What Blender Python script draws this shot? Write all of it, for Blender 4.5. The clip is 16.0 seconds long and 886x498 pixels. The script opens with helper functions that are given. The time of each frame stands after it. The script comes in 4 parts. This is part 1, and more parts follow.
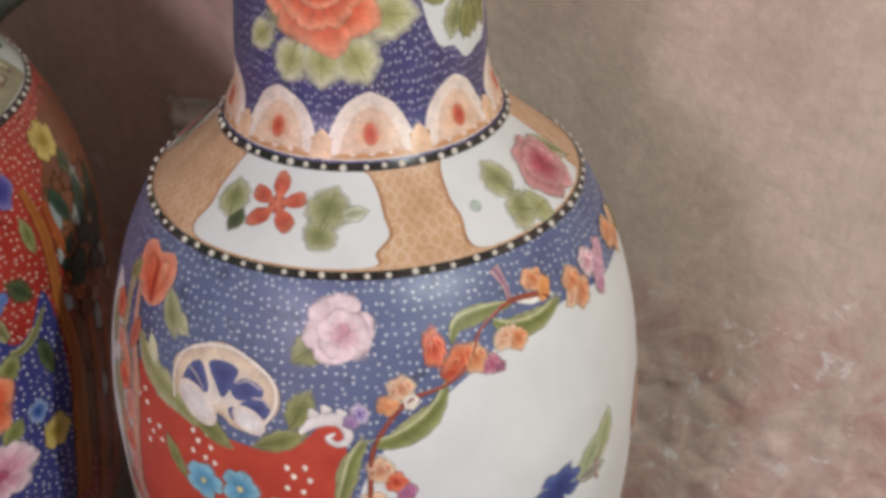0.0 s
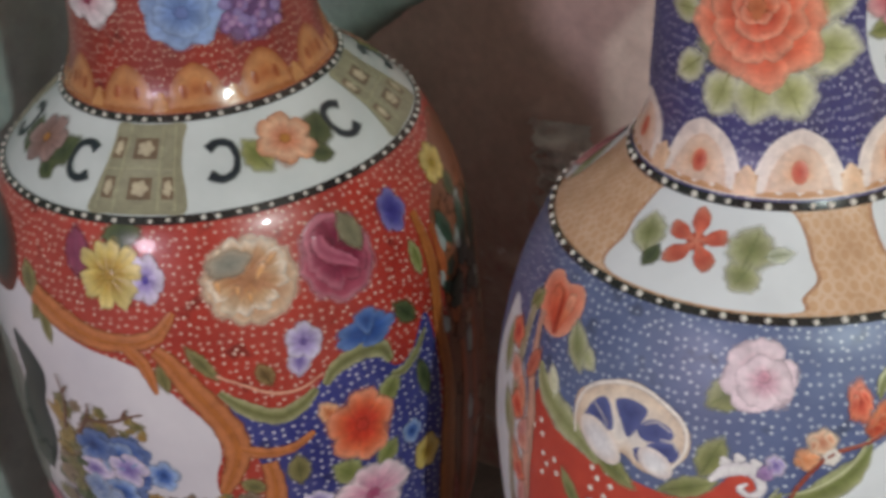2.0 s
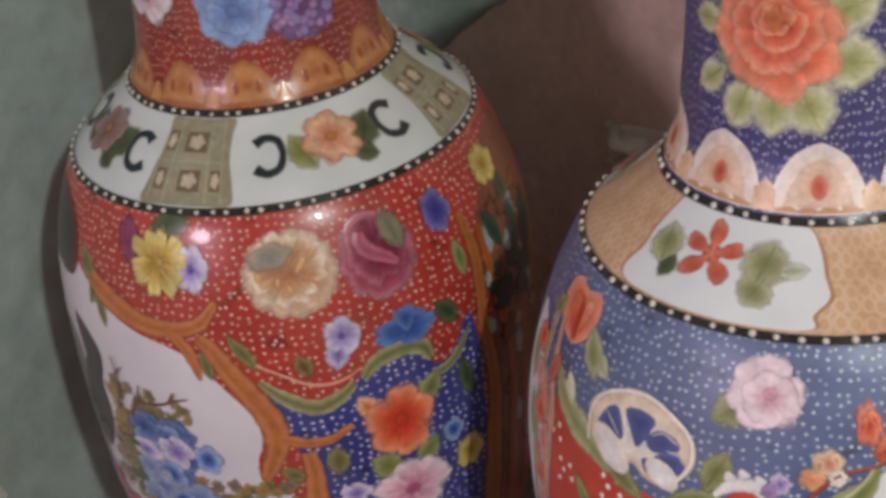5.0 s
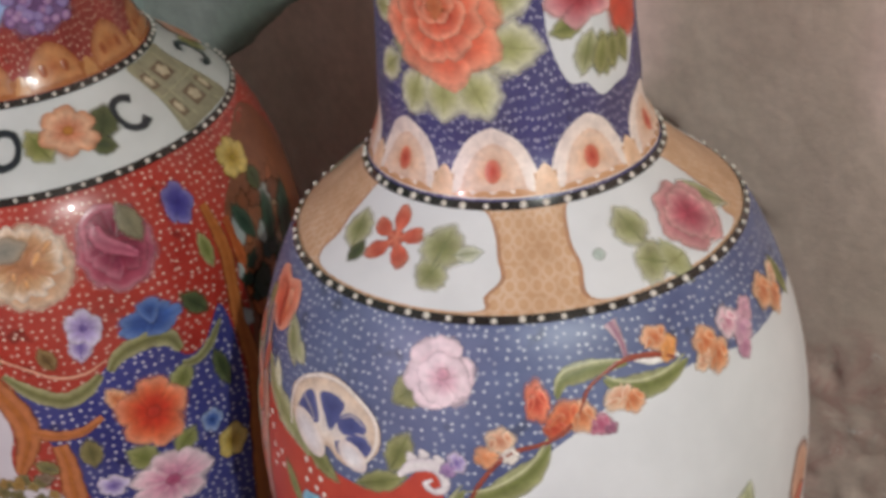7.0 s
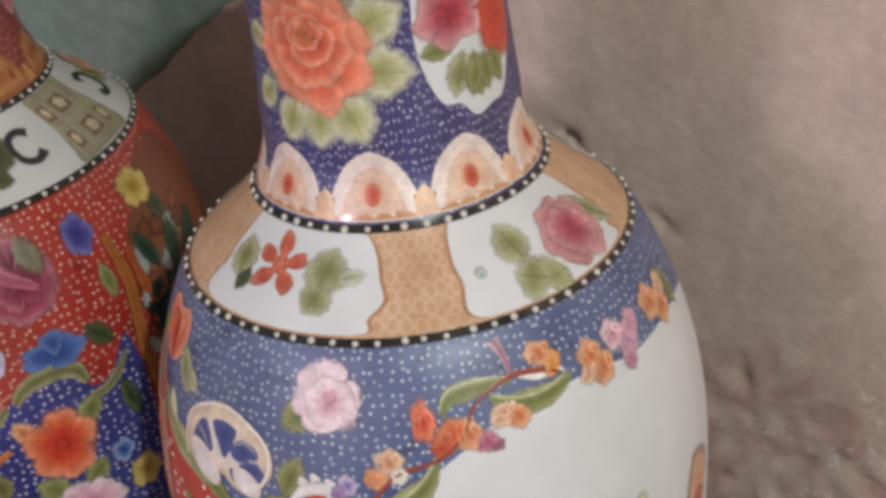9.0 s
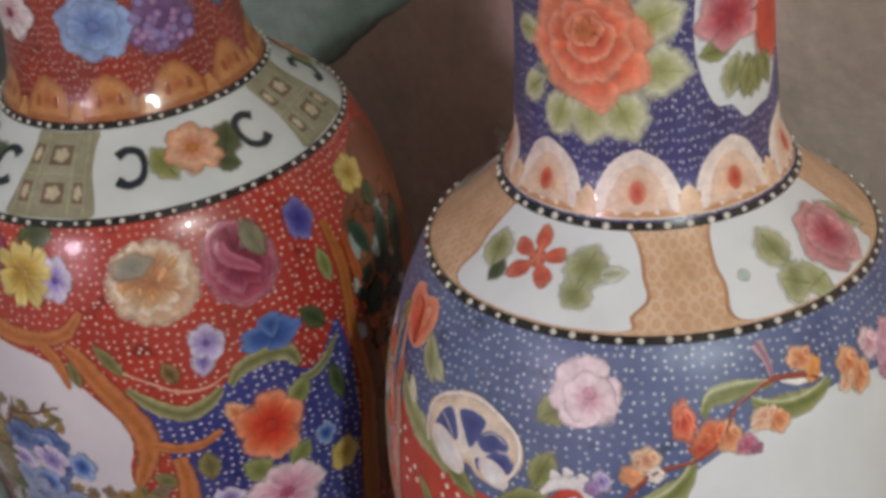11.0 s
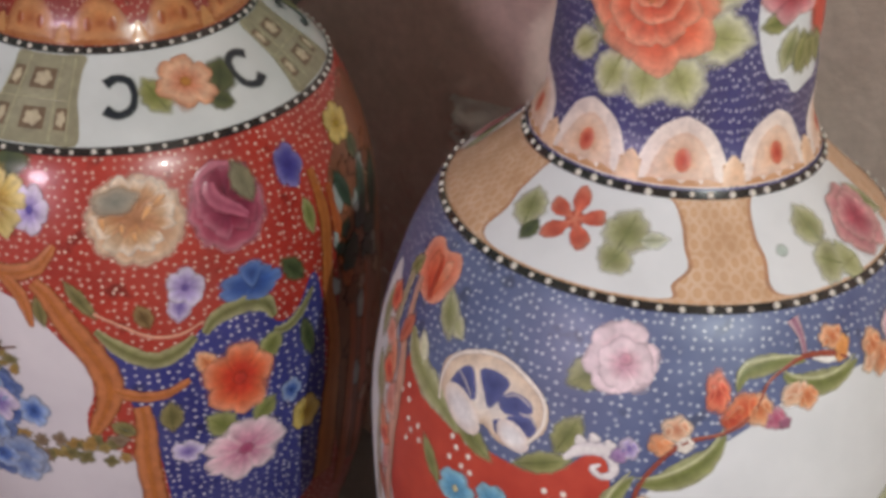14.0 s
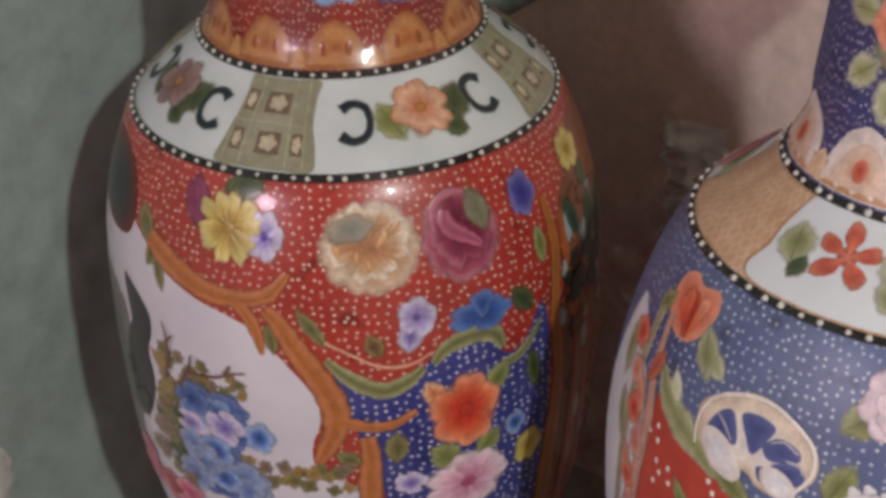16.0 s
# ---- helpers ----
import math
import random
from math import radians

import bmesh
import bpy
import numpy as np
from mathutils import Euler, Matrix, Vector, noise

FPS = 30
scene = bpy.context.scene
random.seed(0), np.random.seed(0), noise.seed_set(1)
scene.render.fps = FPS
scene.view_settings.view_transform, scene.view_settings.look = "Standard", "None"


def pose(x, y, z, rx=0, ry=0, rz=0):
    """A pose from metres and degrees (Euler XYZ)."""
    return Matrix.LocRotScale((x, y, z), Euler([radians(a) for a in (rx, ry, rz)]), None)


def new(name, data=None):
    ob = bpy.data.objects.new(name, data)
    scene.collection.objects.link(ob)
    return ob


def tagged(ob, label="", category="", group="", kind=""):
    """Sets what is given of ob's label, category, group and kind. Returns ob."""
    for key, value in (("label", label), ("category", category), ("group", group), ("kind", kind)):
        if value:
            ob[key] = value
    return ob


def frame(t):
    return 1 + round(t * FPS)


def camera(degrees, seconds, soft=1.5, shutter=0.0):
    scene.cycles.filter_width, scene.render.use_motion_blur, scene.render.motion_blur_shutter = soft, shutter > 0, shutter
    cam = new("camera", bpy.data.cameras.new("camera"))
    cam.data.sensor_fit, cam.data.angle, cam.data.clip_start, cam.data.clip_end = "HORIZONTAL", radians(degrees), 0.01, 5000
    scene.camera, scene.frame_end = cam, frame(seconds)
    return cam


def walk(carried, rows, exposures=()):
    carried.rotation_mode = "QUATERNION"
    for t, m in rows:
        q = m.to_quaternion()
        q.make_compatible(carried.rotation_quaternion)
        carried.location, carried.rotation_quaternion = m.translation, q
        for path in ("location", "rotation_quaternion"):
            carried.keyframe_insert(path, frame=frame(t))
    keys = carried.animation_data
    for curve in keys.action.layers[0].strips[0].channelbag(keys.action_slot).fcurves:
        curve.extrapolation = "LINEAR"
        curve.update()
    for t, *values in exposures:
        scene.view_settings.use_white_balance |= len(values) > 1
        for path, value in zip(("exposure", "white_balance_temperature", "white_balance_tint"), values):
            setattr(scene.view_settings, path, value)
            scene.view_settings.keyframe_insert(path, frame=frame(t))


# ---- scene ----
cam = camera(35.44, 16.0, soft=3.8, shutter=0.4)
PATH = [
    (0.0, pose(0.0100, -0.5810, 0.6924, 59.72, 1.01, -3.01)),
    (0.5, pose(-0.0000, -0.5837, 0.6976, 59.91, 1.78, -1.31)),
    (1.0, pose(-0.0192, -0.5663, 0.6918, 60.40, 3.13, 2.36)),
    (1.5, pose(-0.0381, -0.5584, 0.6924, 60.57, 3.64, 5.26)),
    (2.0, pose(-0.0541, -0.5647, 0.6944, 60.78, 3.86, 7.73)),
    (2.5, pose(-0.0648, -0.5665, 0.6960, 61.17, 4.26, 10.20)),
    (3.0, pose(-0.0698, -0.5663, 0.7011, 61.05, 4.72, 11.85)),
    (3.2, pose(-0.0738, -0.5681, 0.6968, 61.48, 4.19, 12.18)),
    (5.3, pose(0.0206, -0.5537, 0.6952, 61.00, 5.22, 14.59)),
    (5.5, pose(0.0310, -0.5519, 0.6942, 60.95, 5.19, 14.45)),
    (6.0, pose(0.0626, -0.5535, 0.6928, 60.89, 5.15, 14.07)),
    (6.5, pose(0.0908, -0.5506, 0.6869, 61.45, 4.87, 13.56)),
    (7.0, pose(0.1128, -0.5432, 0.6843, 61.07, 5.12, 12.58)),
    (7.5, pose(0.1331, -0.5441, 0.6827, 61.13, 5.31, 11.75)),
    (8.0, pose(0.1477, -0.5424, 0.6836, 61.19, 5.96, 11.06)),
    (8.5, pose(0.1583, -0.5376, 0.6829, 61.21, 6.29, 10.58)),
    (9.0, pose(0.1464, -0.5372, 0.6877, 61.18, 6.45, 10.27)),
    (9.5, pose(0.1278, -0.5437, 0.6932, 61.24, 6.42, 10.67)),
    (10.0, pose(0.1060, -0.5485, 0.6946, 61.16, 6.40, 11.57)),
    (10.2, pose(0.0967, -0.5497, 0.6953, 61.13, 6.48, 12.06)),
    (12.3, pose(0.0251, -0.5660, 0.6986, 62.09, 1.79, 13.55)),
    (12.5, pose(0.0178, -0.5671, 0.6916, 62.23, 0.87, 12.75)),
    (13.0, pose(0.0082, -0.5649, 0.6875, 61.74, -0.80, 10.43)),
    (13.5, pose(-0.0035, -0.5666, 0.6829, 61.37, -2.01, 8.70)),
    (14.0, pose(-0.0225, -0.5642, 0.6815, 60.43, -1.85, 8.82)),
    (14.5, pose(-0.0447, -0.5625, 0.6726, 60.57, -1.23, 10.50)),
    (15.0, pose(-0.0603, -0.5563, 0.6739, 60.23, -0.44, 12.04)),
    (15.5, pose(-0.0702, -0.5459, 0.6732, 60.30, 0.22, 13.45)),
    (16.0, pose(-0.0746, -0.5506, 0.6798, 60.68, 0.23, 13.98)),
]
EXPOSURES = [(0.0, -0.02, 6500, 8), (1.0, -0.10, 6300, 5), (2.0, -0.20, 6200, 3), (3.2, -0.2, 6100, 0), (5.3, -0.18, 6450, 10), (6.5, -0.12, 6450, 10), (8.5, -0.06, 6450, 10), (9.2, -0.12, 6400, 8), (10.0, -0.30, 6350, 6), (10.2, -0.30, 6350, 6),
             (12.5, -0.18, 6450, 10), (14.0, -0.11, 6450, 10), (14.6, -0.20, 6450, 10), (15.2, -0.15, 6500, 10), (16.0, -0.19, 6500, 10)]
walk(cam, PATH, EXPOSURES)

# ---- light ----
world = bpy.data.worlds.new("sky")
scene.world = world
world.use_nodes = True
sky = world.node_tree.nodes.new("ShaderNodeTexSky")
sky.sky_type, sky.sun_disc = "NISHITA", False
sky.sun_elevation, sky.sun_rotation = radians(40), radians(200)
background = world.node_tree.nodes["Background"]
world.node_tree.links.new(sky.outputs[0], background.inputs[0])
background.inputs[1].default_value = 0.05


def bulb(name, place, watts, tint, radius):
    data = bpy.data.lights.new(name, "POINT")
    data.energy, data.color, data.shadow_soft_size = watts, tint, radius
    ob = new(name, data)
    ob.location = place
    return ob


# two bare bulbs behind the camera, one to each hand
bulb("bulb_light", (0.90, -1.52, 1.47), 84, (0.93, 1.0, 0.955), 0.03)
bulb("bulb_light", (-1.17, -2.00, 1.08), 60, (1.0, 0.80, 0.945), 0.19)


# the wall behind the vases: its direction, the way out of it, and the foot of its middle
ALONG, OUT = Vector((0.9015, -0.4327, 0)), Vector((-0.4327, -0.9015, 0))
FOOT = Vector((0.0, 0.225, 0.0))


# ---- materials ----
def material(name, rough=0.5, metal=0.0, coat=0.0):
    m = bpy.data.materials.new(name)
    m.use_nodes = True
    n = m.node_tree.nodes
    b = n["Principled BSDF"]
    b.inputs["Roughness"].default_value = rough
    b.inputs["Metallic"].default_value = metal
    b.inputs["Coat Weight"].default_value = coat
    b.inputs["Coat Roughness"].default_value = 0.04
    return m, n, m.node_tree.links, b


def node(n, kind, **values):
    made = n.new(kind)
    for key, value in values.items():
        made.inputs[key].default_value = value
    return made


def ramp(n, stops):
    r = n.new("ShaderNodeValToRGB")
    r.color_ramp.elements[0].position, r.color_ramp.elements[0].color = stops[0][0], (*stops[0][1], 1)
    r.color_ramp.elements[1].position, r.color_ramp.elements[1].color = stops[-1][0], (*stops[-1][1], 1)
    for p, c in stops[1:-1]:
        r.color_ramp.elements.new(p).color = (*c, 1)
    return r


def mixer(n, links, factor, a, b, blend="MIX"):
    m = n.new("ShaderNodeMix")
    m.data_type, m.blend_type = "RGBA", blend
    for value, socket in ((factor, m.inputs[0]), (a, m.inputs[6]), (b, m.inputs[7])):
        if isinstance(value, bpy.types.NodeSocket):
            links.new(value, socket)
        elif isinstance(value, tuple):
            socket.default_value = (*value, 1)
        else:
            socket.default_value = value
    return m.outputs[2]


def plaster(name, stops, rough=0.9, bump=0.6, scale=1.0, stain=(0.46, 0.33, 0.28)):
    m, n, links, b = material(name, rough)
    co = n.new("ShaderNodeTexCoord").outputs["Object"]
    big = node(n, "ShaderNodeTexNoise", Scale=7 * scale, Detail=6, Roughness=0.62)
    fine = node(n, "ShaderNodeTexNoise", Scale=95 * scale, Detail=6, Roughness=0.7)
    links.new(co, big.inputs["Vector"])
    links.new(co, fine.inputs["Vector"])
    colour = ramp(n, stops)
    links.new(big.outputs["Fac"], colour.inputs[0])
    patchy = node(n, "ShaderNodeTexNoise", Scale=11 * scale, Detail=7, Roughness=0.7, Distortion=0.6)
    links.new(co, patchy.inputs["Vector"])
    spread = ramp(n, [(0.54, (0, 0, 0)), (0.68, (1, 1, 1))])
    links.new(patchy.outputs["Fac"], spread.inputs[0])
    soiled = mixer(n, links, spread.outputs[0], colour.outputs[0], stain)
    tone = ramp(n, [(0.3, (0.72, 0.72, 0.72)), (0.7, (1.15, 1.13, 1.1))])
    links.new(fine.outputs["Fac"], tone.inputs[0])
    links.new(mixer(n, links, 0.6, soiled, tone.outputs[0], "MULTIPLY"), b.inputs["Base Color"])
    add = n.new("ShaderNodeMath")
    add.operation = "ADD"
    links.new(big.outputs["Fac"], add.inputs[0])
    links.new(fine.outputs["Fac"], add.inputs[1])
    relief = node(n, "ShaderNodeBump", Strength=bump, Distance=0.006)
    links.new(add.outputs[0], relief.inputs["Height"])
    links.new(relief.outputs[0], b.inputs["Normal"])
    return m


def broken_plaster(name):
    """Old plaster: smooth and greyish above, scraped to a reddish coat with pale flecks low down."""
    m, n, links, b = material(name, 0.88)
    co = n.new("ShaderNodeTexCoord").outputs["Object"]

    def cloud(scale, detail, rough, low, high, twist=0.0):
        made = node(n, "ShaderNodeTexNoise", Scale=scale, Detail=detail, Roughness=rough, Distortion=twist)
        links.new(co, made.inputs["Vector"])
        tone = ramp(n, [(low[0], low[1]), (high[0], high[1])])
        links.new(made.outputs["Fac"], tone.inputs[0])
        return made.outputs["Fac"], tone.outputs[0]

    grey, pink = (0.635, 0.51, 0.43), (0.665, 0.505, 0.44)
    big, ground = cloud(4.5, 4, 0.5, (0.36, grey), (0.64, pink))
    mid, blotch = cloud(24, 5, 0.6, (0.3, (0.86, 0.85, 0.84)), (0.7, (1.08, 1.08, 1.08)))
    fine, grain = cloud(130, 4, 0.6, (0.3, (0.90, 0.90, 0.90)), (0.7, (1.06, 1.06, 1.06)))
    colour = mixer(n, links, 1.0, ground, blotch, "MULTIPLY")
    # the scraped coat shows below a ragged line
    height = n.new("ShaderNodeSeparateXYZ")
    links.new(co, height.inputs[0])
    line = n.new("ShaderNodeMath")
    line.operation, line.inputs[1].default_value = "MULTIPLY_ADD", -0.22
    links.new(mid, line.inputs[0])
    links.new(height.outputs["Z"], line.inputs[2])
    scraped = ramp(n, [(0.10, (1, 1, 1)), (0.17, (0, 0, 0))])
    links.new(line.outputs[0], scraped.inputs[0])
    ragged, reds = cloud(26, 7, 0.72, (0.44, (0, 0, 0)), (0.64, (0.80, 0.80, 0.80)), 0.8)
    red = mixer(n, links, 1.0, scraped.outputs[0], reds, "MULTIPLY")
    colour = mixer(n, links, red, colour, (0.50, 0.27, 0.235))
    chips, pale = cloud(48, 6, 0.7, (0.59, (0, 0, 0)), (0.65, (0.85, 0.85, 0.85)), 0.4)
    fleck = mixer(n, links, 1.0, scraped.outputs[0], pale, "MULTIPLY")
    colour = mixer(n, links, fleck, colour, (0.80, 0.76, 0.72))
    links.new(mixer(n, links, 1.0, colour, grain, "MULTIPLY"), b.inputs["Base Color"])
    add = n.new("ShaderNodeMath")
    add.operation, add.inputs[1].default_value = "MULTIPLY_ADD", 0.5
    links.new(fine, add.inputs[0])
    links.new(mid, add.inputs[2])
    relief = node(n, "ShaderNodeBump", Strength=0.30, Distance=0.005)
    links.new(add.outputs[0], relief.inputs["Height"])
    links.new(relief.outputs[0], b.inputs["Normal"])
    return m


WALL = broken_plaster("bare_plaster")
LEFT = plaster("grey_plaster", [(0.3, (0.27, 0.325, 0.305)), (0.5, (0.315, 0.385, 0.365)), (0.7, (0.365, 0.435, 0.415))], 0.85, 0.15, 0.6, (0.31, 0.335, 0.30))
# the side wall's mint, darkened and greened as if only one bulb reached it
LAP = plaster("dimmed_mint_paint", [(0.3, (0.21, 0.275, 0.235)), (0.7, (0.30, 0.365, 0.32))], 0.85, 0.3, 1.0, (0.25, 0.28, 0.23))
PALE = plaster("pale_skim", [(0.3, (0.62, 0.62, 0.56)), (0.7, (0.80, 0.80, 0.74))])
# for the added unseen ceiling and walls; kept dark to hold down bounced light
ROOM = plaster("dark_room_plaster", [(0.3, (0.15, 0.115, 0.10)), (0.7, (0.21, 0.17, 0.155))])
GROUND = plaster("cement_floor", [(0.3, (0.2, 0.18, 0.16)), (0.7, (0.33, 0.3, 0.27))], 0.8)


def dotted(name, ground, dots, cells, size, rough=0.3, coat=0.35):
    """Glazed enamel ground with hand-set dots; the map's unit is the metre."""
    m, n, links, b = material(name, rough, 0.0, coat)
    uv = n.new("ShaderNodeTexCoord").outputs["UV"]
    cell = node(n, "ShaderNodeTexVoronoi", Scale=cells, Randomness=0.6)
    cell.voronoi_dimensions = "2D"
    links.new(uv, cell.inputs["Vector"])
    mask = ramp(n, [(size, (1, 1, 1)), (size + 0.05, (0, 0, 0))])
    links.new(cell.outputs["Distance"], mask.inputs[0])
    stain = node(n, "ShaderNodeTexNoise", Scale=28, Detail=4)
    links.new(uv, stain.inputs["Vector"])
    wash = ramp(n, [(0.3, ground[0]), (0.7, ground[1])])
    links.new(stain.outputs["Fac"], wash.inputs[0])
    rubbed = node(n, "ShaderNodeTexNoise", Scale=95, Detail=3)
    links.new(uv, rubbed.inputs["Vector"])
    left_on = ramp(n, [(0.36, (0.45, 0.45, 0.45)), (0.6, (1, 1, 1))])
    links.new(rubbed.outputs["Fac"], left_on.inputs[0])
    seen = mixer(n, links, 1.0, mask.outputs[0], left_on.outputs[0], "MULTIPLY")
    fleck = node(n, "ShaderNodeTexNoise", Scale=75, Detail=2)
    links.new(uv, fleck.inputs["Vector"])
    dark = ramp(n, [(0.30, (0.55, 0.55, 0.55)), (0.38, (1, 1, 1))])
    links.new(fleck.outputs["Fac"], dark.inputs[0])
    # cloudy greyish sheen, mixed into the ground colour
    bloom = node(n, "ShaderNodeTexNoise", Scale=11, Detail=5, Roughness=0.65)
    links.new(uv, bloom.inputs["Vector"])
    veil = ramp(n, [(0.42, (0, 0, 0)), (0.68, (0.34, 0.34, 0.34))])
    links.new(bloom.outputs["Fac"], veil.inputs[0])
    faded = mixer(n, links, veil.outputs[0], wash.outputs[0], tuple(0.5 * g + 0.075 for g in ground[1]))
    worn = mixer(n, links, 1.0, faded, dark.outputs[0], "MULTIPLY")
    links.new(mixer(n, links, seen, worn, dots), b.inputs["Base Color"])
    return m


DEEPRED = dotted("deep_red_dotted_enamel", ((0.21, 0.016, 0.010), (0.32, 0.03, 0.018)), (0.58, 0.40, 0.30), 225, 0.15)
# body navy lighter than the neck's: the bulb's sheen is put into its colour
NAVY = dotted("navy_dotted_enamel", ((0.048, 0.070, 0.195), (0.125, 0.165, 0.32)), (0.58, 0.62, 0.70), 235, 0.14, 0.46, 0.0)
NECKNAVY = dotted("deep_navy_dotted_enamel", ((0.030, 0.022, 0.125), (0.055, 0.050, 0.20)), (0.56, 0.54, 0.66), 225, 0.15, 0.42, 0.0)
NAVYGLOSS = dotted("navy_glossy_enamel", ((0.022, 0.024, 0.16), (0.05, 0.055, 0.25)), (0.66, 0.62, 0.70), 225, 0.15)
RED = dotted("red_dotted_enamel", ((0.32, 0.024, 0.014), (0.47, 0.045, 0.026)), (0.74, 0.52, 0.42), 230, 0.15)


# ---- shapes ----
def mesh_of(name, bm, mat, smooth=True):
    me = bpy.data.meshes.new(name)
    bm.to_mesh(me)
    bm.free()
    if smooth:
        for p in me.polygons:
            p.use_smooth = True
    if mat:
        me.materials.append(mat)
    return me


def part(name, bm, mat, parent, label="", smooth=True):
    ob = new(name, mesh_of(name, bm, mat, smooth))
    ob.parent = parent
    if label:
        tagged(ob, label)
    return ob


class Profile:
    """Outline of a turned pot: smooth heights and radii, with the length along the outline."""

    def __init__(self, knots):
        z, r = np.array(knots, float).T
        m = np.gradient(r, z)
        zz, rr = [], []
        for i in range(len(z) - 1):
            h, s = z[i + 1] - z[i], np.arange(10) / 10
            zz += list(z[i] + s * h)
            rr += list((2 * s**3 - 3 * s**2 + 1) * r[i] + (s**3 - 2 * s**2 + s) * h * m[i] + (3 * s**2 - 2 * s**3) * r[i + 1] + (s**3 - s**2) * h * m[i + 1])
        self.z, self.r = np.array(zz + [z[-1]]), np.array(rr + [r[-1]])
        self.s = np.concatenate([[0], np.cumsum(np.hypot(np.diff(self.z), np.diff(self.r)))])

    def length(self, z):
        return float(np.interp(z, self.z, self.s))

    def point(self, turn, s, off=0.0):
        """The place at an angle (radians from the front) and a length along the outline, off the surface by off."""
        z, r = np.interp(s, self.s, self.z), np.interp(s, self.s, self.r)
        e = 0.0015
        dz = np.interp(s + e, self.s, self.z) - np.interp(s - e, self.s, self.z)
        dr = np.interp(s + e, self.s, self.r) - np.interp(s - e, self.s, self.r)
        k = math.hypot(dz, dr) or 1.0
        r, z = r + off * dz / k, z - off * dr / k
        return Vector((r * math.sin(turn), -r * math.cos(turn), z))


BLUE = Profile([(0, .082), (.015, .083), (.04, .080), (.10, .092), (.16, .112), (.21, .1245), (.26, .1295), (.30, .130), (.33, .1265), (.355, .1205), (.38, .1115), (.40, .100),
                (.414, .0835), (.4316, .0648), (.44, .0605), (.45, .0568), (.465, .0562), (.485, .0547), (.51, .0537), (.522, .0545), (.534, .0585), (.542, .0635), (.548, .070)])
RUST = Profile([(.0034, .088), (.015, .089), (.04, .087), (.10, .108), (.16, .126), (.21, .134), (.26, .1364), (.30, .1358), (.33, .1338), (.355, .1296), (.38, .1215), (.4012, .1104),
                (.415, .097), (.4359, .0728), (.443, .0685), (.453, .065), (.465, .063), (.485, .061), (.51, .059), (.535, .0575), (.55, .060), (.57, .068), (.582, .076)])


def turned(prof, z0, z1, steps=128, off=0.0):
    """A turned band of the pot from z0 to z1, as a bmesh with a metre map."""
    bm = bmesh.new()
    uv = bm.loops.layers.uv.new("UVMap")
    a, b = prof.length(z0), prof.length(z1)
    n = max(2, int((b - a) / 0.003))
    rows = []
    for j in range(n + 1):
        s = a + (b - a) * j / n
        rows.append([bm.verts.new(prof.point(math.tau * i / steps - math.pi, s, off)) for i in range(steps)])
    for j in range(n):
        for i in range(steps):
            f = bm.faces.new((rows[j][i], rows[j][(i + 1) % steps], rows[j + 1][(i + 1) % steps], rows[j + 1][i]))
            for loop, (di, dj) in zip(f.loops, ((0, 0), (1, 0), (1, 1), (0, 1))):
                loop[uv].uv = ((math.tau * (i + di) / steps) * 0.115, a + (b - a) * (j + dj) / n)
    return bm


# ---- the corner: wall, floor, room ----


def on_wall(a, z, n=0.0):
    return FOOT + ALONG * a + OUT * n + Vector((0, 0, z))


def box(a0, a1, n0, n1, z0, z1):
    bm = bmesh.new()
    v = [bm.verts.new(on_wall(a, z, n)) for z in (z0, z1) for n in (n0, n1) for a in (a0, a1)]
    for f in ((0, 1, 3, 2), (4, 6, 7, 5), (0, 4, 5, 1), (2, 3, 7, 6), (0, 2, 6, 4), (1, 5, 7, 3)):
        bm.faces.new([v[i] for i in f])
    bmesh.ops.recalc_face_normals(bm, faces=bm.faces)
    return bm


def structure(name, bm, mat, label, category, smooth=False):
    return tagged(new(name, mesh_of(name, bm, mat, smooth)), label, category, kind="structure")


def sheet_wall(a_list, z_list, place, relief):
    """The rough face of a wall: a grid pushed in and out by relief(a, z)."""
    bm = bmesh.new()
    rows = [[bm.verts.new(place(a, z, relief(a, z))) for a in a_list] for z in z_list]
    for j in range(len(z_list) - 1):
        for i in range(len(a_list) - 1):
            bm.faces.new((rows[j][i], rows[j][i + 1], rows[j + 1][i + 1], rows[j + 1][i]))
    return bm


def steps(*stretches):
    out = []
    for a, b, d in stretches:
        n = max(1, round((b - a) / d))
        out += [a + (b - a) * i / n for i in range(n)]
    return out + [stretches[-1][1]]


# cracks and dents: place along the wall, height, half length, and the way they run
GOUGES = [(0.052, 0.345, 0.009, 0.88, -0.48), (0.053, 0.344, 0.008, 0.88, -0.48), (0.112, 0.302, 0.012, 0.93, -0.37), (0.163, 0.209, 0.010, 0.2, -0.98), (0.34, 0.235, 0.006, 0.5, 0.86), (0.20, 0.16, 0.02, 0.9, 0.4)]


def back_relief(a, z):
    p = Vector((a, z, 0.3))
    edge = 0.235 - 0.30 * (a - 0.16) * (a > 0.16) + 0.03 * noise.noise(p * 14) + 0.012 * noise.noise(p * 60)
    low = min(1.0, max(0.0, (edge - z) / 0.03))
    lumps = abs(noise.fractal(p * 42, 0.75, 2.1, 5))
    ridge = 0.010 * math.exp(-((a + 0.135) / 0.018) ** 2) * (z < 0.33) * (0.4 + lumps * 1.6) * min(1.0, max(0.0, (0.33 - z) / 0.03))
    gouge = sum(0.007 * math.exp(-(((a - ga) * c + (z - gz) * s) / long) ** 2 - ((-(a - ga) * s + (z - gz) * c) / 0.0035) ** 2) for ga, gz, long, c, s in GOUGES)
    return ridge - gouge + 0.004 * noise.noise(p * 9) + 0.0007 * noise.fractal(p * 60, 0.8, 2.0, 4) - 0.003 * low + low * 0.0048 * lumps


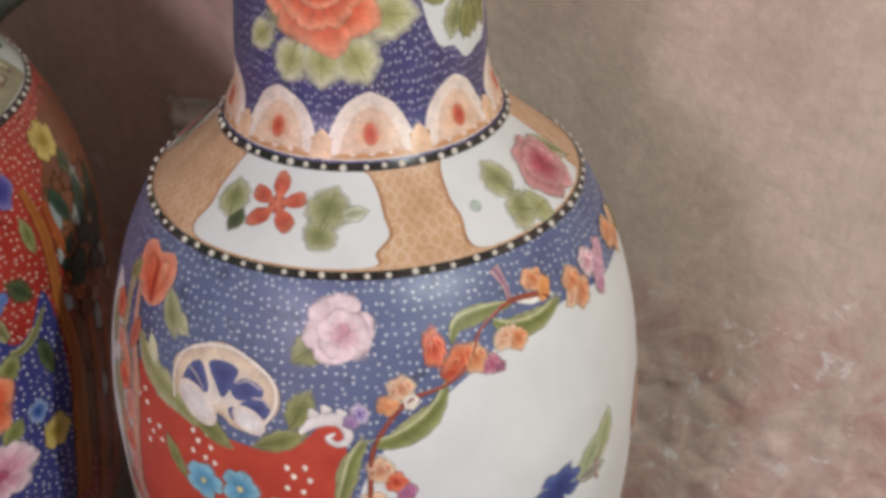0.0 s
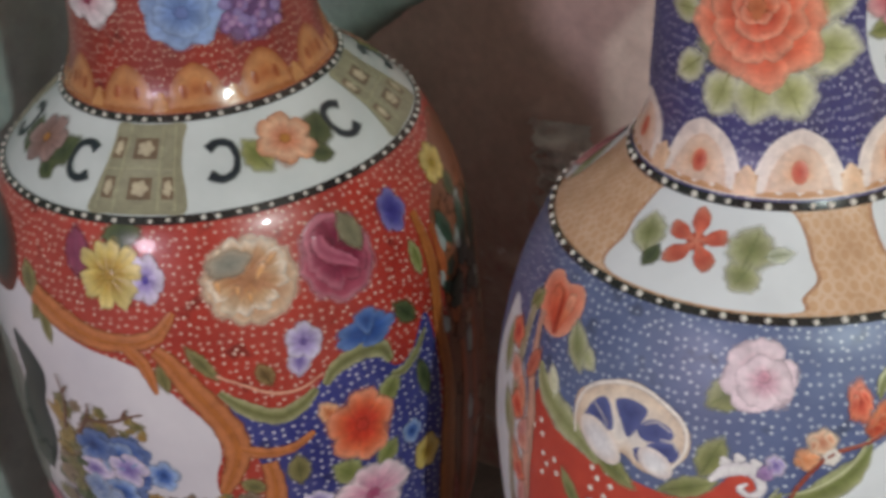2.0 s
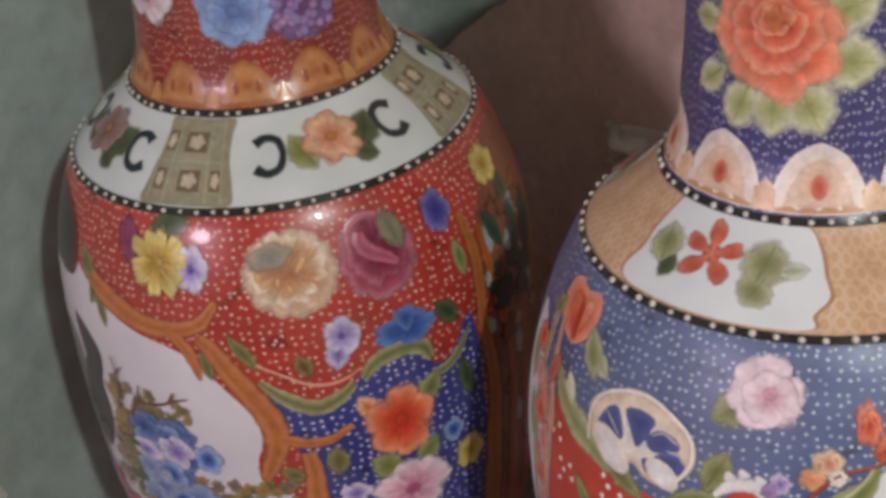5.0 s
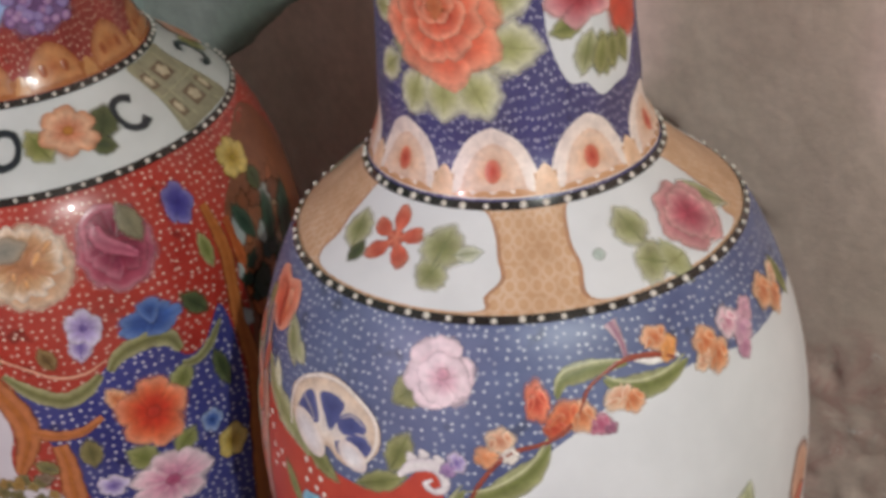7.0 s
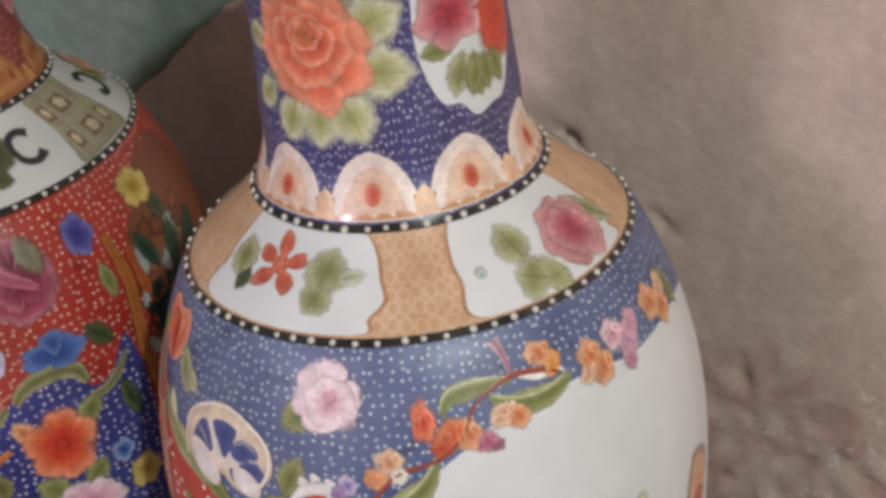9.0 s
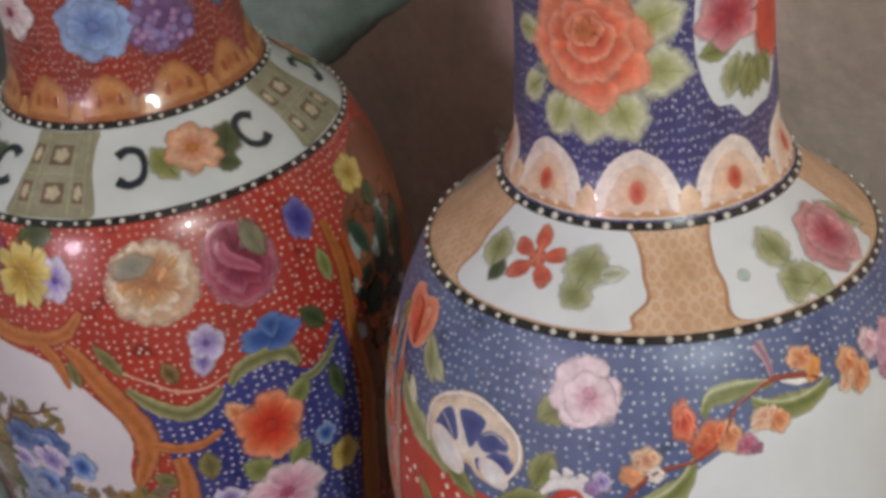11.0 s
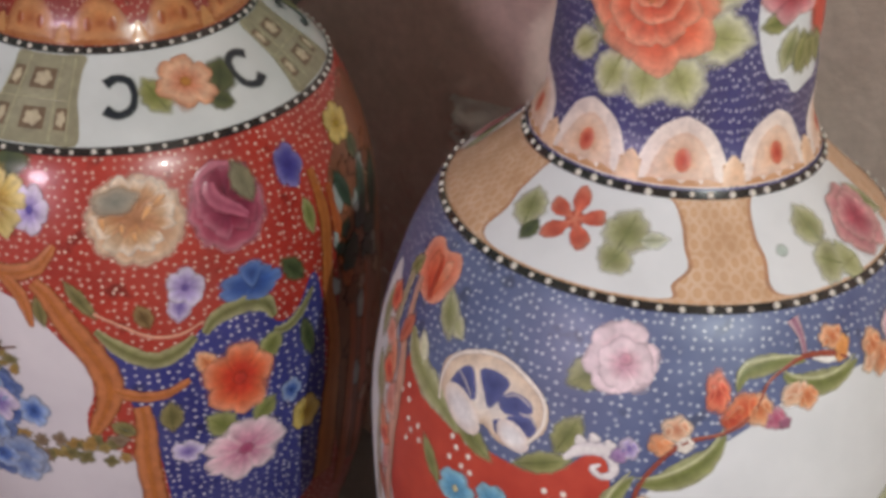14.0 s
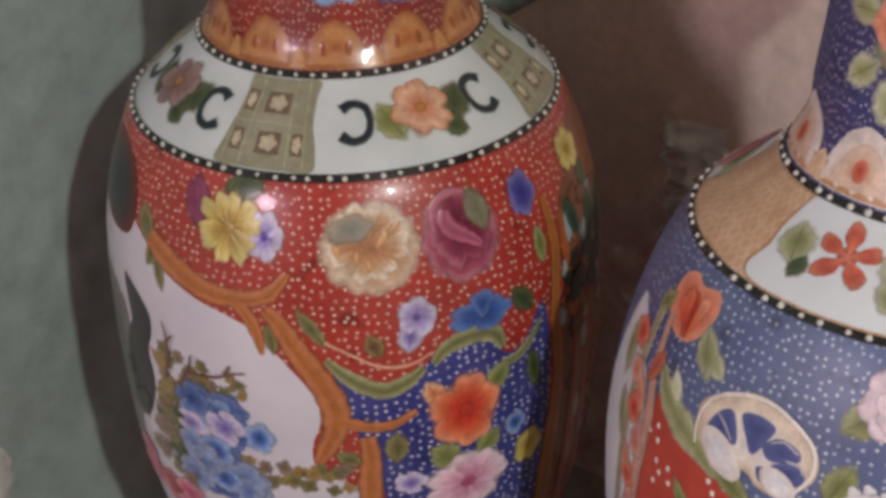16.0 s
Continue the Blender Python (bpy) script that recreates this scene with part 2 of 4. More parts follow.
def left_relief(n, z):
    p = Vector((n, z, 7.7))
    return 0.004 * noise.noise(p * 8) + 0.0012 * noise.fractal(p * 55, 0.8, 2.0, 4)


CORNER = -0.408
structure("floor", box(-0.43, 2.2, -0.03, 3.4, -0.1, 0.0), GROUND, "grey cement floor under the vases", "floor")
structure("ceiling", box(-0.51, 2.3, -0.12, 3.5, 2.6, 2.7), ROOM, "dark plain ceiling added out of view", "ceiling")
back = sheet_wall(steps((CORNER, 0.75, 0.005), (0.75, 2.2, 0.06)), steps((0.0, 0.62, 0.005), (0.62, 2.6, 0.06)), lambda a, z, h: on_wall(a, z, h), back_relief)
wall_back = structure("wall_back", back, WALL, "rough broken plaster wall behind the vases", "wall", True)
part("masonry", box(-0.408, 2.2, -0.12, -0.03, 0.0, 2.6), WALL, wall_back, smooth=False)
left = sheet_wall(steps((0.0, 0.7, 0.007), (0.7, 3.4, 0.06)), steps((0.0, 0.7, 0.007), (0.7, 2.6, 0.06)), lambda n, z, h: on_wall(CORNER + h, z, n), left_relief)
bmesh.ops.reverse_faces(left, faces=left.faces)
wall_left = structure("wall_left", left, LEFT, "mint-painted plaster side wall beside the red vase", "wall", True)
part("masonry", box(-0.508, -0.43, -0.12, 3.5, 0.0, 2.6), LEFT, wall_left, smooth=False)
structure("wall_right", box(2.2, 2.3, -0.12, 3.5, 0.0, 2.6), ROOM, "dark plain side wall added out of view", "wall")
structure("wall_front", box(-0.43, 2.2, 3.4, 3.5, 0.0, 2.6), ROOM, "dark plain wall added out of view across the room", "wall")


def patch_edge(z):
    return 0.362 + 0.006 * noise.noise(Vector((z * 30, 1.0, 2.0))) + 0.004 * noise.noise(Vector((z * 110, 4.0, 2.0)))


def patch_place(u, z, h):
    return on_wall(CORNER + 0.004 + h, z, patch_edge(z) + u)


pale = sheet_wall(steps((0.0, 0.24, 0.006)), steps((0.0, 0.27, 0.006)), patch_place, lambda u, z: min(1.0, u / 0.012) * (0.008 + 0.004 * noise.fractal(Vector((u, z, 1)) * 45, 0.8, 2.0, 4)) - 0.004)
bmesh.ops.reverse_faces(pale, faces=pale.faces)
structure("trim", pale, PALE, "pale rough skim coat low on the side wall", "plaster", True)



def lap_edge(z):
    return -0.312 + 1.45 * (z - 0.328) + 0.006 * noise.noise(Vector((z * 60, 3.0, 1.0))) + 0.004 * noise.noise(Vector((z * 190, 8.0, 1.0)))


def lap_place(u, z, h):
    a = CORNER + (lap_edge(z) - CORNER) * u
    return on_wall(a, z, back_relief(a, z) + 0.0018 + 0.0015 * noise.noise(Vector((a, z, 2.0)) * 70) - 0.003 * (u > 0.985))


lap = sheet_wall(steps((0.0, 1.0, 0.03)), steps((0.27, 0.62, 0.004)), lap_place, lambda u, z: 0.0)
structure("trim", lap, LAP, "mint paint lapping ragged over the bare plaster", "paint", True)



def crust_place(u, z, h):
    """Pale crumbly mortar that stands out of the wall in a ragged strip."""
    mid = -0.123 - 0.12 * (z - 0.27) + 0.006 * noise.noise(Vector((z * 50, 0.0, 5.0)))
    half = max(0.006, 0.027 + 0.012 * noise.noise(Vector((z * 85, 2.0, 9.0))) - 3.0 * max(0.0, abs(z - 0.25) - 0.05) ** 2)
    a = mid + (2 * u - 1) * half
    lump = abs(noise.fractal(Vector((a, z, 4.0)) * 75, 0.7, 2.1, 4))
    return on_wall(a, z, back_relief(a, z) + (1 - (2 * u - 1) ** 4) * (0.0022 + 0.0035 * lump) - 0.0015)


crust = sheet_wall(steps((0.0, 1.0, 0.06)), steps((0.17, 0.315, 0.003)), crust_place, lambda u, z: 0.0)
structure("trim", crust, PALE, "pale crumbling mortar strip on the bare wall", "plaster", True)

# ---- painting on the pots ----
random.seed(4)


def rgb(text):
    """A colour from its hex text."""
    values = [int(text[i:i + 2], 16) / 255 for i in (0, 2, 4)]
    return tuple(v / 12.92 if v <= 0.04045 else ((v + 0.055) / 1.055) ** 2.4 for v in values)


def blend(stops, t):
    for (a, ca), (b, cb) in zip(stops, stops[1:]):
        if t <= b:
            k = 0 if b == a else max(0.0, (t - a) / (b - a))
            return [x + (y - x) * k for x, y in zip(ca, cb)]
    return list(stops[-1][1])


def shades(*colours):
    """Even stops from the heart of a patch to its rim."""
    return [(i / max(1, len(colours) - 1), rgb(c)) for i, c in enumerate(colours)]


class Brush:
    """Lays thin patches of enamel on one pot; off is the height of the layer over the glaze."""

    def __init__(self, pot, thing, mat):
        self.pot, self.thing, self.mat = pot, thing, mat
        self.bm = self.paint = None

    def begin(self):
        self.bm = bmesh.new()
        self.paint = self.bm.verts.layers.float_color.new("paint")

    def vert(self, turn, s, off, colour, jitter=0.05, cover=1.0):
        v = self.bm.verts.new(self.pot.point(turn, s, 0.55 * off))
        k = 1 + random.uniform(-jitter, jitter)
        v[self.paint] = (*[min(1.0, c * k) for c in colour], cover)
        return v

    def finish(self, name, parent=None, label="", mat=None):
        ob = part(name, self.bm, mat or self.mat, parent or self.thing, label)
        return ob

    def fill(self, centre, outline, stops, off, dome=0.0002, rings=6, jitter=0.05, rim=1.0):
        """A patch from its centre to its outline, both as (turn, length); rim: how thickly the paint covers at its edge."""
        ct, cs = centre
        heart = self.vert(ct, cs, off + dome, blend(stops, 0), jitter)
        last = None
        for k in range(1, rings + 1):
            f = k / rings
            ring = [self.vert(ct + (t - ct) * f, cs + (s - cs) * f, off + dome * (1 - f * f) - (0.00025 if k == rings else 0), blend(stops, f), jitter, rim if k == rings else 0.5 + 0.5 * rim if k == rings - 1 and rings > 3 else 1.0) for t, s in outline]
            n = len(ring)
            for i in range(n):
                j = (i + 1) % n
                if last is None:
                    self.bm.faces.new((heart, ring[i], ring[j]))
                else:
                    self.bm.faces.new((last[i], ring[i], ring[j], last[j]))
            last = ring

    def local(self, th, z, shape, turn=0.0):
        """Places a shape in millimetres (right, up) at an angle in degrees and a height."""
        s0, t0 = self.pot.length(z), radians(th)
        r0 = float(np.interp(z, self.pot.z, self.pot.r))
        c, s = math.cos(radians(turn)), math.sin(radians(turn))
        return (t0, s0), [(t0 + (u * c - v * s) / 1000 / r0, s0 + (u * s + v * c) / 1000) for u, v in shape]

    def spot(self, name, th, z, shape, stops, off, turn=0.0, parent=None, label="", dome=0.0002, rings=5, mat=None):
        self.begin()
        crisp = name.startswith(("scallop", "square", "lemon", "segment", "dot")) or rings < 3
        self.fill(*self.local(th, z, shape, turn), stops, off, dome, rings, 0.05, 1.0 if crisp else 0.0)
        return self.finish(name, parent, label, mat)

    def zone(self, name, centre, corners, stops, off, parent=None, label="", mat=None, rings=14, wave=0.0):
        """A large field bounded by a smooth closed line through corners (degrees, height)."""
        pts = [(radians(a), self.pot.length(z)) for a, z in corners]
        line = closed(pts, 7)
        if wave:
            line = [(t + wave * 0.006 * math.sin(i * 1.7), s + wave * 0.0008 * math.sin(i * 1.3)) for i, (t, s) in enumerate(line)]
        self.begin()
        self.fill((radians(centre[0]), self.pot.length(centre[1])), line, stops, off, 0.0, rings, 0.02)
        uv = self.bm.loops.layers.uv.new("UVMap")
        for f in self.bm.faces:
            for loop in f.loops:
                x, y, z = loop.vert.co
                loop[uv].uv = (math.atan2(x, -y) * 0.115, self.pot.length(z))
        return self.finish(name, parent, label, mat)

    def stroke(self, name, path, widths, stops, off, parent=None, label="", dome=0.0004):
        """A ribbon through (degrees, height) points; widths in millimetres along it; stops from the middle to the edge."""
        pts = opened([(radians(a), self.pot.length(z)) for a, z in path], 8)
        self.begin()
        rows = []
        for i, (t, s) in enumerate(pts):
            f = i / (len(pts) - 1)
            r = float(np.interp(s, self.pot.s, self.pot.r))
            p, q = pts[max(0, i - 1)], pts[min(len(pts) - 1, i + 1)]
            dx, dy = (q[0] - p[0]) * r, q[1] - p[1]
            k = math.hypot(dx, dy) or 1e-9
            w = float(np.interp(f, np.linspace(0, 1, len(widths)), widths)) / 2000
            w *= 1 + 0.045 * math.sin(i * 1.3)
            rows.append([self.vert(t - dy / k * w * e / r, s + dx / k * w * e, off + dome * (1 - e * e), blend(stops, abs(e)), 0.05, 0.35 if abs(e) == 1 else 1.0) for e in (-1, -0.6, 0, 0.6, 1)])
        for a, b in zip(rows, rows[1:]):
            for i in range(4):
                self.bm.faces.new((a[i], b[i], b[i + 1], a[i + 1]))
        bmesh.ops.reverse_faces(self.bm, faces=self.bm.faces)
        return self.finish(name, parent, label)

    def petal_fan(self, name, centre, w, h, angle, reach, spread, stops, off, parent, foot=0.06, veins=2.0, taper=0.22):
        """One petal brushed from the heart of a flower outwards: streaked along its length, paler at its frilled lip."""
        (t0, s0), r0 = centre, float(np.interp(centre[1], self.pot.s, self.pot.r))
        self.begin()
        phase, lean = random.uniform(0, 6), random.uniform(-0.10, 0.10)
        rows = []
        for i in range(7):
            f = i / 6
            row = []
            for e in (-1, -0.75, -0.4, 0, 0.4, 0.75, 1):
                lip = 1 - taper * abs(e) ** 2.6 * f + 0.05 * f * math.sin(5.2 * e + phase)
                q = foot + (reach - foot) * f * lip
                a = angle + e * spread * (0.42 + 0.58 * math.sin(math.pi * (0.12 + 0.50 * f))) + lean * f
                streak = 1 + 0.13 * math.cos(veins * math.pi * e + phase) * (0.35 + f * (1 - f) * 2) - 0.10 * (abs(e) == 1) * (f < 0.8)
                hue = [min(1.0, c * streak) for c in blend(stops, f)]
                rim = 0.45 if f == 1 else 0.7 if abs(e) == 1 else 1.0
                row.append(self.vert(t0 + math.cos(a) * q * w / 2000 / r0, s0 + math.sin(a) * q * h / 2000, off + 0.0003 * (1 - e * e) + 0.0002 * f, hue, 0.04, rim))
            rows.append(row)
        for p, q in zip(rows, rows[1:]):
            for i in range(6):
                self.bm.faces.new((p[i], q[i], q[i + 1], p[i + 1]))
        bmesh.ops.reverse_faces(self.bm, faces=self.bm.faces)
        bmesh.ops.recalc_face_normals(self.bm, faces=self.bm.faces)
        return self.finish(name, parent)

    def blossom(self, name, th, z, w, h, petals, inner, heart, off, turn=0.0, label="", rim=None, layers=1, depth=0.12, open_at=(0, 0)):
        """A flower: a lobed base, petals over it in one or more whorls, and a heart."""
        base = self.spot(name, th, z, lobed(w, h, petals, depth), rim or inner, off, turn, None, label, 0.0005)
        r0 = float(np.interp(z, self.pot.z, self.pot.r))
        for layer in range(layers):
            size = (1.0, 0.72, 0.44)[layer]
            count = petals if layer < 2 else 5
            centre = (radians(th) + open_at[0] * layer / 1000 / r0, self.pot.length(z) + open_at[1] * layer / 1000)
            for i in range(count):
                a = math.tau * (i + 0.5 * layer + random.uniform(-.14, .14)) / count + radians(turn)
                k = random.uniform(.86, 1.10)
                hue = [(p, [min(1.0, x * k) for x in c]) for p, c in inner]
                self.petal_fan("petal", centre, w, h, a, size * random.uniform(.90, 1.06), (1.0 + 0.28 * (layers > 1)) * math.pi / count, hue, off + 0.00025 + 0.0004 * layer + 0.00003 * (i % 3), base)
        if heart:
            self.spot("flower_heart", th + math.degrees(open_at[0] / 1000 / r0), z, lobed(0.19 * w, 0.19 * h, 6, 0.15), heart, off + 0.0012, 0, base, "", 0.0003, 3)
        return base

    def leaf(self, th, z, w, h, turn, stops, off, name="leaf", label=""):
        ob = self.spot(name, th, z, jagged(1.08 * w, 1.06 * h), stops, off, turn, None, label, 0.0004)
        c, s = math.cos(radians(turn)), math.sin(radians(turn))
        r0 = float(np.interp(z, self.pot.z, self.pot.r))

        def at(v):
            return (th + math.degrees(-v * s / 1000 / r0), float(np.interp(self.pot.length(z) + v * c / 1000, self.pot.s, self.pot.z)))
        self.stroke("leaf_vein", [at(-0.42 * h), at(0), at(0.4 * h)], [0.8, 0.6, 0.3], [(0, [0.94 * x for x in stops[0][1]]), (1, stops[0][1])], off + 0.0003, ob)
        return ob


def closed(pts, n):
    out = []
    for i in range(len(pts)):
        p = [pts[(i + k - 1) % len(pts)] for k in range(4)]
        out += [rom(p, j / n) for j in range(n)]
    return out


def opened(pts, n):
    e = [pts[0], *pts, pts[-1]]
    return [rom(e[i:i + 4], j / n) for i in range(len(pts) - 1) for j in range(n)] + [pts[-1]]


def rom(p, t):
    return tuple(0.5 * (2 * b + (c - a) * t + (2 * a - 5 * b + 4 * c - d) * t * t + (3 * b - a - 3 * c + d) * t**3) for a, b, c, d in zip(*p))


def lobed(w, h, lobes, depth, n=44):
    out = []
    for i in range(n):
        a = math.tau * i / n
        k = 1 - depth + depth * abs(math.cos(lobes * a / 2)) * 1.3 + random.uniform(-0.02, 0.02)
        out.append((w / 2 * k * math.cos(a), h / 2 * k * math.sin(a)))
    return out


def oval(w, h, n=16):
    return [(w / 2 * math.cos(math.tau * i / n), h / 2 * math.sin(math.tau * i / n)) for i in range(n)]


def petal(long, wide, n=16):
    """A petal that points up, narrow at its foot and notched at its tip."""
    out = []
    for i in range(n):
        a = math.tau * i / n
        v = math.sin(a)
        u = math.cos(a) * (0.62 + 0.38 * v)
        out.append((wide / 2 * u, long / 2 * (v - 0.10 * (v > 0.9))))
    return out


def jagged(w, h, n=22):
    """A leaf that points up, with a toothed edge."""
    out = []
    for i in range(n):
        a = math.tau * i / n
        v = math.sin(a)
        u = math.copysign(abs(math.cos(a)) ** 1.2, math.cos(a))
        k = 1 + 0.06 * (1 if i % 2 else -1)
        out.append((w / 2 * u * k, h / 2 * (v if abs(v) < 0.95 else v * 1.12)))
    return out


def arch(w, h, n=22):
    """A scallop with a flat foot and a lightly pointed top."""
    out = [(-w / 2, 0), (-w / 4, 0), (0, 0), (w / 4, 0), (w / 2, 0)]
    for i in range(1, n):
        a = math.pi * i / n
        out.append((w / 2 * math.cos(a) * (1 - 0.06 * math.sin(2 * a) ** 2), h * (math.sin(a) ** 0.8 + 0.05 * max(0, 1 - abs(math.cos(a)) * 3))))
    return [(u, v - 0.45 * h) for u, v in out]


def enamel(name, rough, coat):
    m, n, links, b = material(name, rough, 0.0, coat)
    tint = n.new("ShaderNodeAttribute")
    tint.attribute_name = "paint"
    co = n.new("ShaderNodeTexCoord").outputs["Object"]
    wash = node(n, "ShaderNodeTexNoise", Scale=150, Detail=5, Roughness=0.65)
    fine = node(n, "ShaderNodeTexNoise", Scale=620, Detail=3)
    links.new(co, wash.inputs["Vector"])
    links.new(co, fine.inputs["Vector"])
    a = ramp(n, [(0.3, (0.78, 0.76, 0.77)), (0.7, (1.12, 1.12, 1.1))])
    links.new(wash.outputs["Fac"], a.inputs[0])
    # the paint thins out unevenly towards the rim of a patch
    cover = n.new("ShaderNodeMath")
    cover.operation, cover.inputs[1].default_value = "MULTIPLY_ADD", 1.25
    links.new(tint.outputs["Alpha"], cover.inputs[0])
    lean = n.new("ShaderNodeMath")
    lean.operation, lean.inputs[1].default_value, lean.inputs[2].default_value = "MULTIPLY_ADD", 0.9, -0.45
    links.new(wash.outputs["Fac"], lean.inputs[0])
    links.new(lean.outputs[0], cover.inputs[2])
    cover.use_clamp = True
    links.new(cover.outputs[0], b.inputs["Alpha"])
    c = ramp(n, [(0.35, (0.92, 0.92, 0.92)), (0.65, (1.04, 1.04, 1.04))])
    links.new(fine.outputs["Fac"], c.inputs[0])
    first = mixer(n, links, 1.0, tint.outputs["Color"], a.outputs[0], "MULTIPLY")
    links.new(mixer(n, links, 1.0, first, c.outputs[0], "MULTIPLY"), b.inputs["Base Color"])
    relief = node(n, "ShaderNodeBump", Strength=0.12, Distance=0.0006)
    links.new(wash.outputs["Fac"], relief.inputs["Height"])
    links.new(relief.outputs[0], b.inputs["Normal"])
    return m


def glaze(name, low, high, scale=30, rough=0.22, coat=0.4):
    m, n, links, b = material(name, rough, 0.0, coat)
    co = n.new("ShaderNodeTexCoord").outputs["Object"]
    wash = node(n, "ShaderNodeTexNoise", Scale=scale, Detail=5, Roughness=0.6)
    links.new(co, wash.inputs["Vector"])
    tone = ramp(n, [(0.3, low), (0.7, high)])
    links.new(wash.outputs["Fac"], tone.inputs[0])
    links.new(tone.outputs[0], b.inputs["Base Color"])
    return m


def diaper(name, ground, line):
    """Gilt ground with a net of small rings."""
    m, n, links, b = material(name, 0.42, 0.0, 0.0)
    uv = n.new("ShaderNodeTexCoord").outputs["UV"]
    cell = node(n, "ShaderNodeTexVoronoi", Scale=146, Randomness=0.25)
    cell.voronoi_dimensions = "2D"
    links.new(uv, cell.inputs["Vector"])
    rings = ramp(n, [(0.12, (0.2, 0.2, 0.2)), (0.26, (0, 0, 0)), (0.36, (0.7, 0.7, 0.7)), (0.48, (0.8, 0.8, 0.8)), (0.60, (0.1, 0.1, 0.1))])
    links.new(cell.outputs["Distance"], rings.inputs[0])
    wash = node(n, "ShaderNodeTexNoise", Scale=60, Detail=4)
    links.new(uv, wash.inputs["Vector"])
    tone = ramp(n, [(0.3, ground), (0.7, tuple(min(1, 1.25 * g) for g in ground))])
    links.new(wash.outputs["Fac"], tone.inputs[0])
    worn = ramp(n, [(0.35, (0.25, 0.25, 0.25)), (0.65, (1, 1, 1))])
    links.new(wash.outputs["Fac"], worn.inputs[0])
    seen = mixer(n, links, 1.0, rings.outputs[0], worn.outputs[0], "MULTIPLY")
    links.new(mixer(n, links, seen, tone.outputs[0], line), b.inputs["Base Color"])
    return m


ENAMEL, SATIN = enamel("glossy_enamel", 0.30, 0.12), enamel("satin_enamel", 0.42, 0.0)
for satin in (NAVY, NECKNAVY):
    satin.node_tree.nodes["Principled BSDF"].inputs["Specular IOR Level"].default_value = 0.95
SATIN.node_tree.nodes["Principled BSDF"].inputs["Specular IOR Level"].default_value = 0.75
WHITE = glaze("white_porcelain", (0.52, 0.55, 0.535), (0.63, 0.66, 0.645), 22)
CHALK = glaze("satin_white_porcelain", (0.67, 0.685, 0.695), (0.75, 0.765, 0.775), 30, 0.42, 0.0)
LILACGLAZE = glaze("pale_lilac_glaze", (0.60, 0.55, 0.60), (0.72, 0.67, 0.70), 14)
BLACK = glaze("black_enamel", (0.012, 0.011, 0.010), (0.03, 0.026, 0.022), 80)
BEAD = glaze("cream_enamel", (0.66, 0.62, 0.54), (0.8, 0.76, 0.68), 300)
TAN = glaze("peach_enamel", (0.50, 0.25, 0.12), (0.66, 0.38, 0.21), 90)
ORANGE = glaze("orange_enamel", (0.28, 0.09, 0.028), (0.42, 0.16, 0.055), 90)
GILT = diaper("gilt_net_enamel", (0.50, 0.29, 0.155), (0.72, 0.55, 0.41))
CRIMSON = glaze("crimson_enamel", (0.45, 0.045, 0.028), (0.60, 0.08, 0.045), 50, 0.42, 0.0)

# colours, from the heart of a patch to its rim
CREAM = shades("e8e0d4", "efe6dc")
CORAL = shades("a83018", "d8543a", "e88a68", "e07858")
GREEN = shades("687036", "7c8048", "94965e", "b0b084")
FADED = shades("747a48", "8c9060", "acac86", "ccccb8")
DARKLEAF = shades("323e24", "4a5434", "686c48")
PINK = shades("b8708a", "e0a8b8", "f0d4da", "ecd8dc")
LILAC = shades("6a5aa0", "9a88c0", "c8bcd8", "d4c8d8")
BLUES = shades("28407c", "4a6ab0", "8aa0cc", "9caac8")
SKYBLUE = shades("4a88b4", "6cb0d4", "9accdc")
YELLOW = shades("9c7c2c", "c0a04a", "d4bc70", "c4a85c")
PEACH = shades("c07858", "d8a080", "e8c4a4", "f0dcc4")
AMBER = shades("c8683c", "d88858", "e4ac84", "ecc4a4")
INK = shades("1c2430", "2c3438", "3c4440")
ROSY = shades("b04868", "cc7088", "dca0a4")


def vase_core(prof, thing, foot, body, shoulder, neck, ring_low, ring_high, top):
    """The turned pot itself, in the bands that its painting gives it."""
    part("foot", turned(prof, prof.z[0], 0.03), foot, thing)
    part("body", turned(prof, 0.03, ring_low), body, thing)
    part("shoulder", turned(prof, ring_low, ring_high), shoulder, thing)
    part("neck", turned(prof, ring_high, top - 0.012), neck, thing)
    rim = turned(prof, top - 0.012, top)
    inner = Profile([(0.30, 0.046), (0.46, 0.048), (top - 0.04, 0.048), (top - 0.02, 0.050), (top - 0.0005, float(prof.r[-1]) - 0.004)])
    part("rim", rim, GILT, thing)
    inside = turned(inner, 0.30, top - 0.0005)
    bmesh.ops.reverse_faces(inside, faces=inside.faces)
    part("inside", inside, WHITE, thing)


def bead_ring(prof, thing, z, half, count, size):
    """A black line round the pot with a row of raised beads."""
    s = prof.length(z)
    z0, z1 = float(np.interp(s - half, prof.s, prof.z)), float(np.interp(s + half, prof.s, prof.z))
    band = part("bead_band", turned(prof, z0, z1, off=0.0007), BLACK, thing, "black line set with cream beads")
    bm = bmesh.new()
    bmesh.ops.create_icosphere(bm, subdivisions=1, radius=size)
    bmesh.ops.scale(bm, vec=(1, 1, 0.6), verts=bm.verts)
    me = mesh_of("bead", bm, BEAD)
    for i in range(count):
        a = math.tau * (i + random.uniform(-0.14, 0.14)) / count
        here, over = prof.point(a, s + random.uniform(-1, 1) * 0.0003, 0.0009), prof.point(a, s, 0.004)
        bead = new("bead", me)
        bead.parent = band
        k = random.uniform(0.8, 1.15)
        bead.matrix_basis = Matrix.LocRotScale(here, (over - here).to_track_quat("Z", "Y"), (k, k, k))


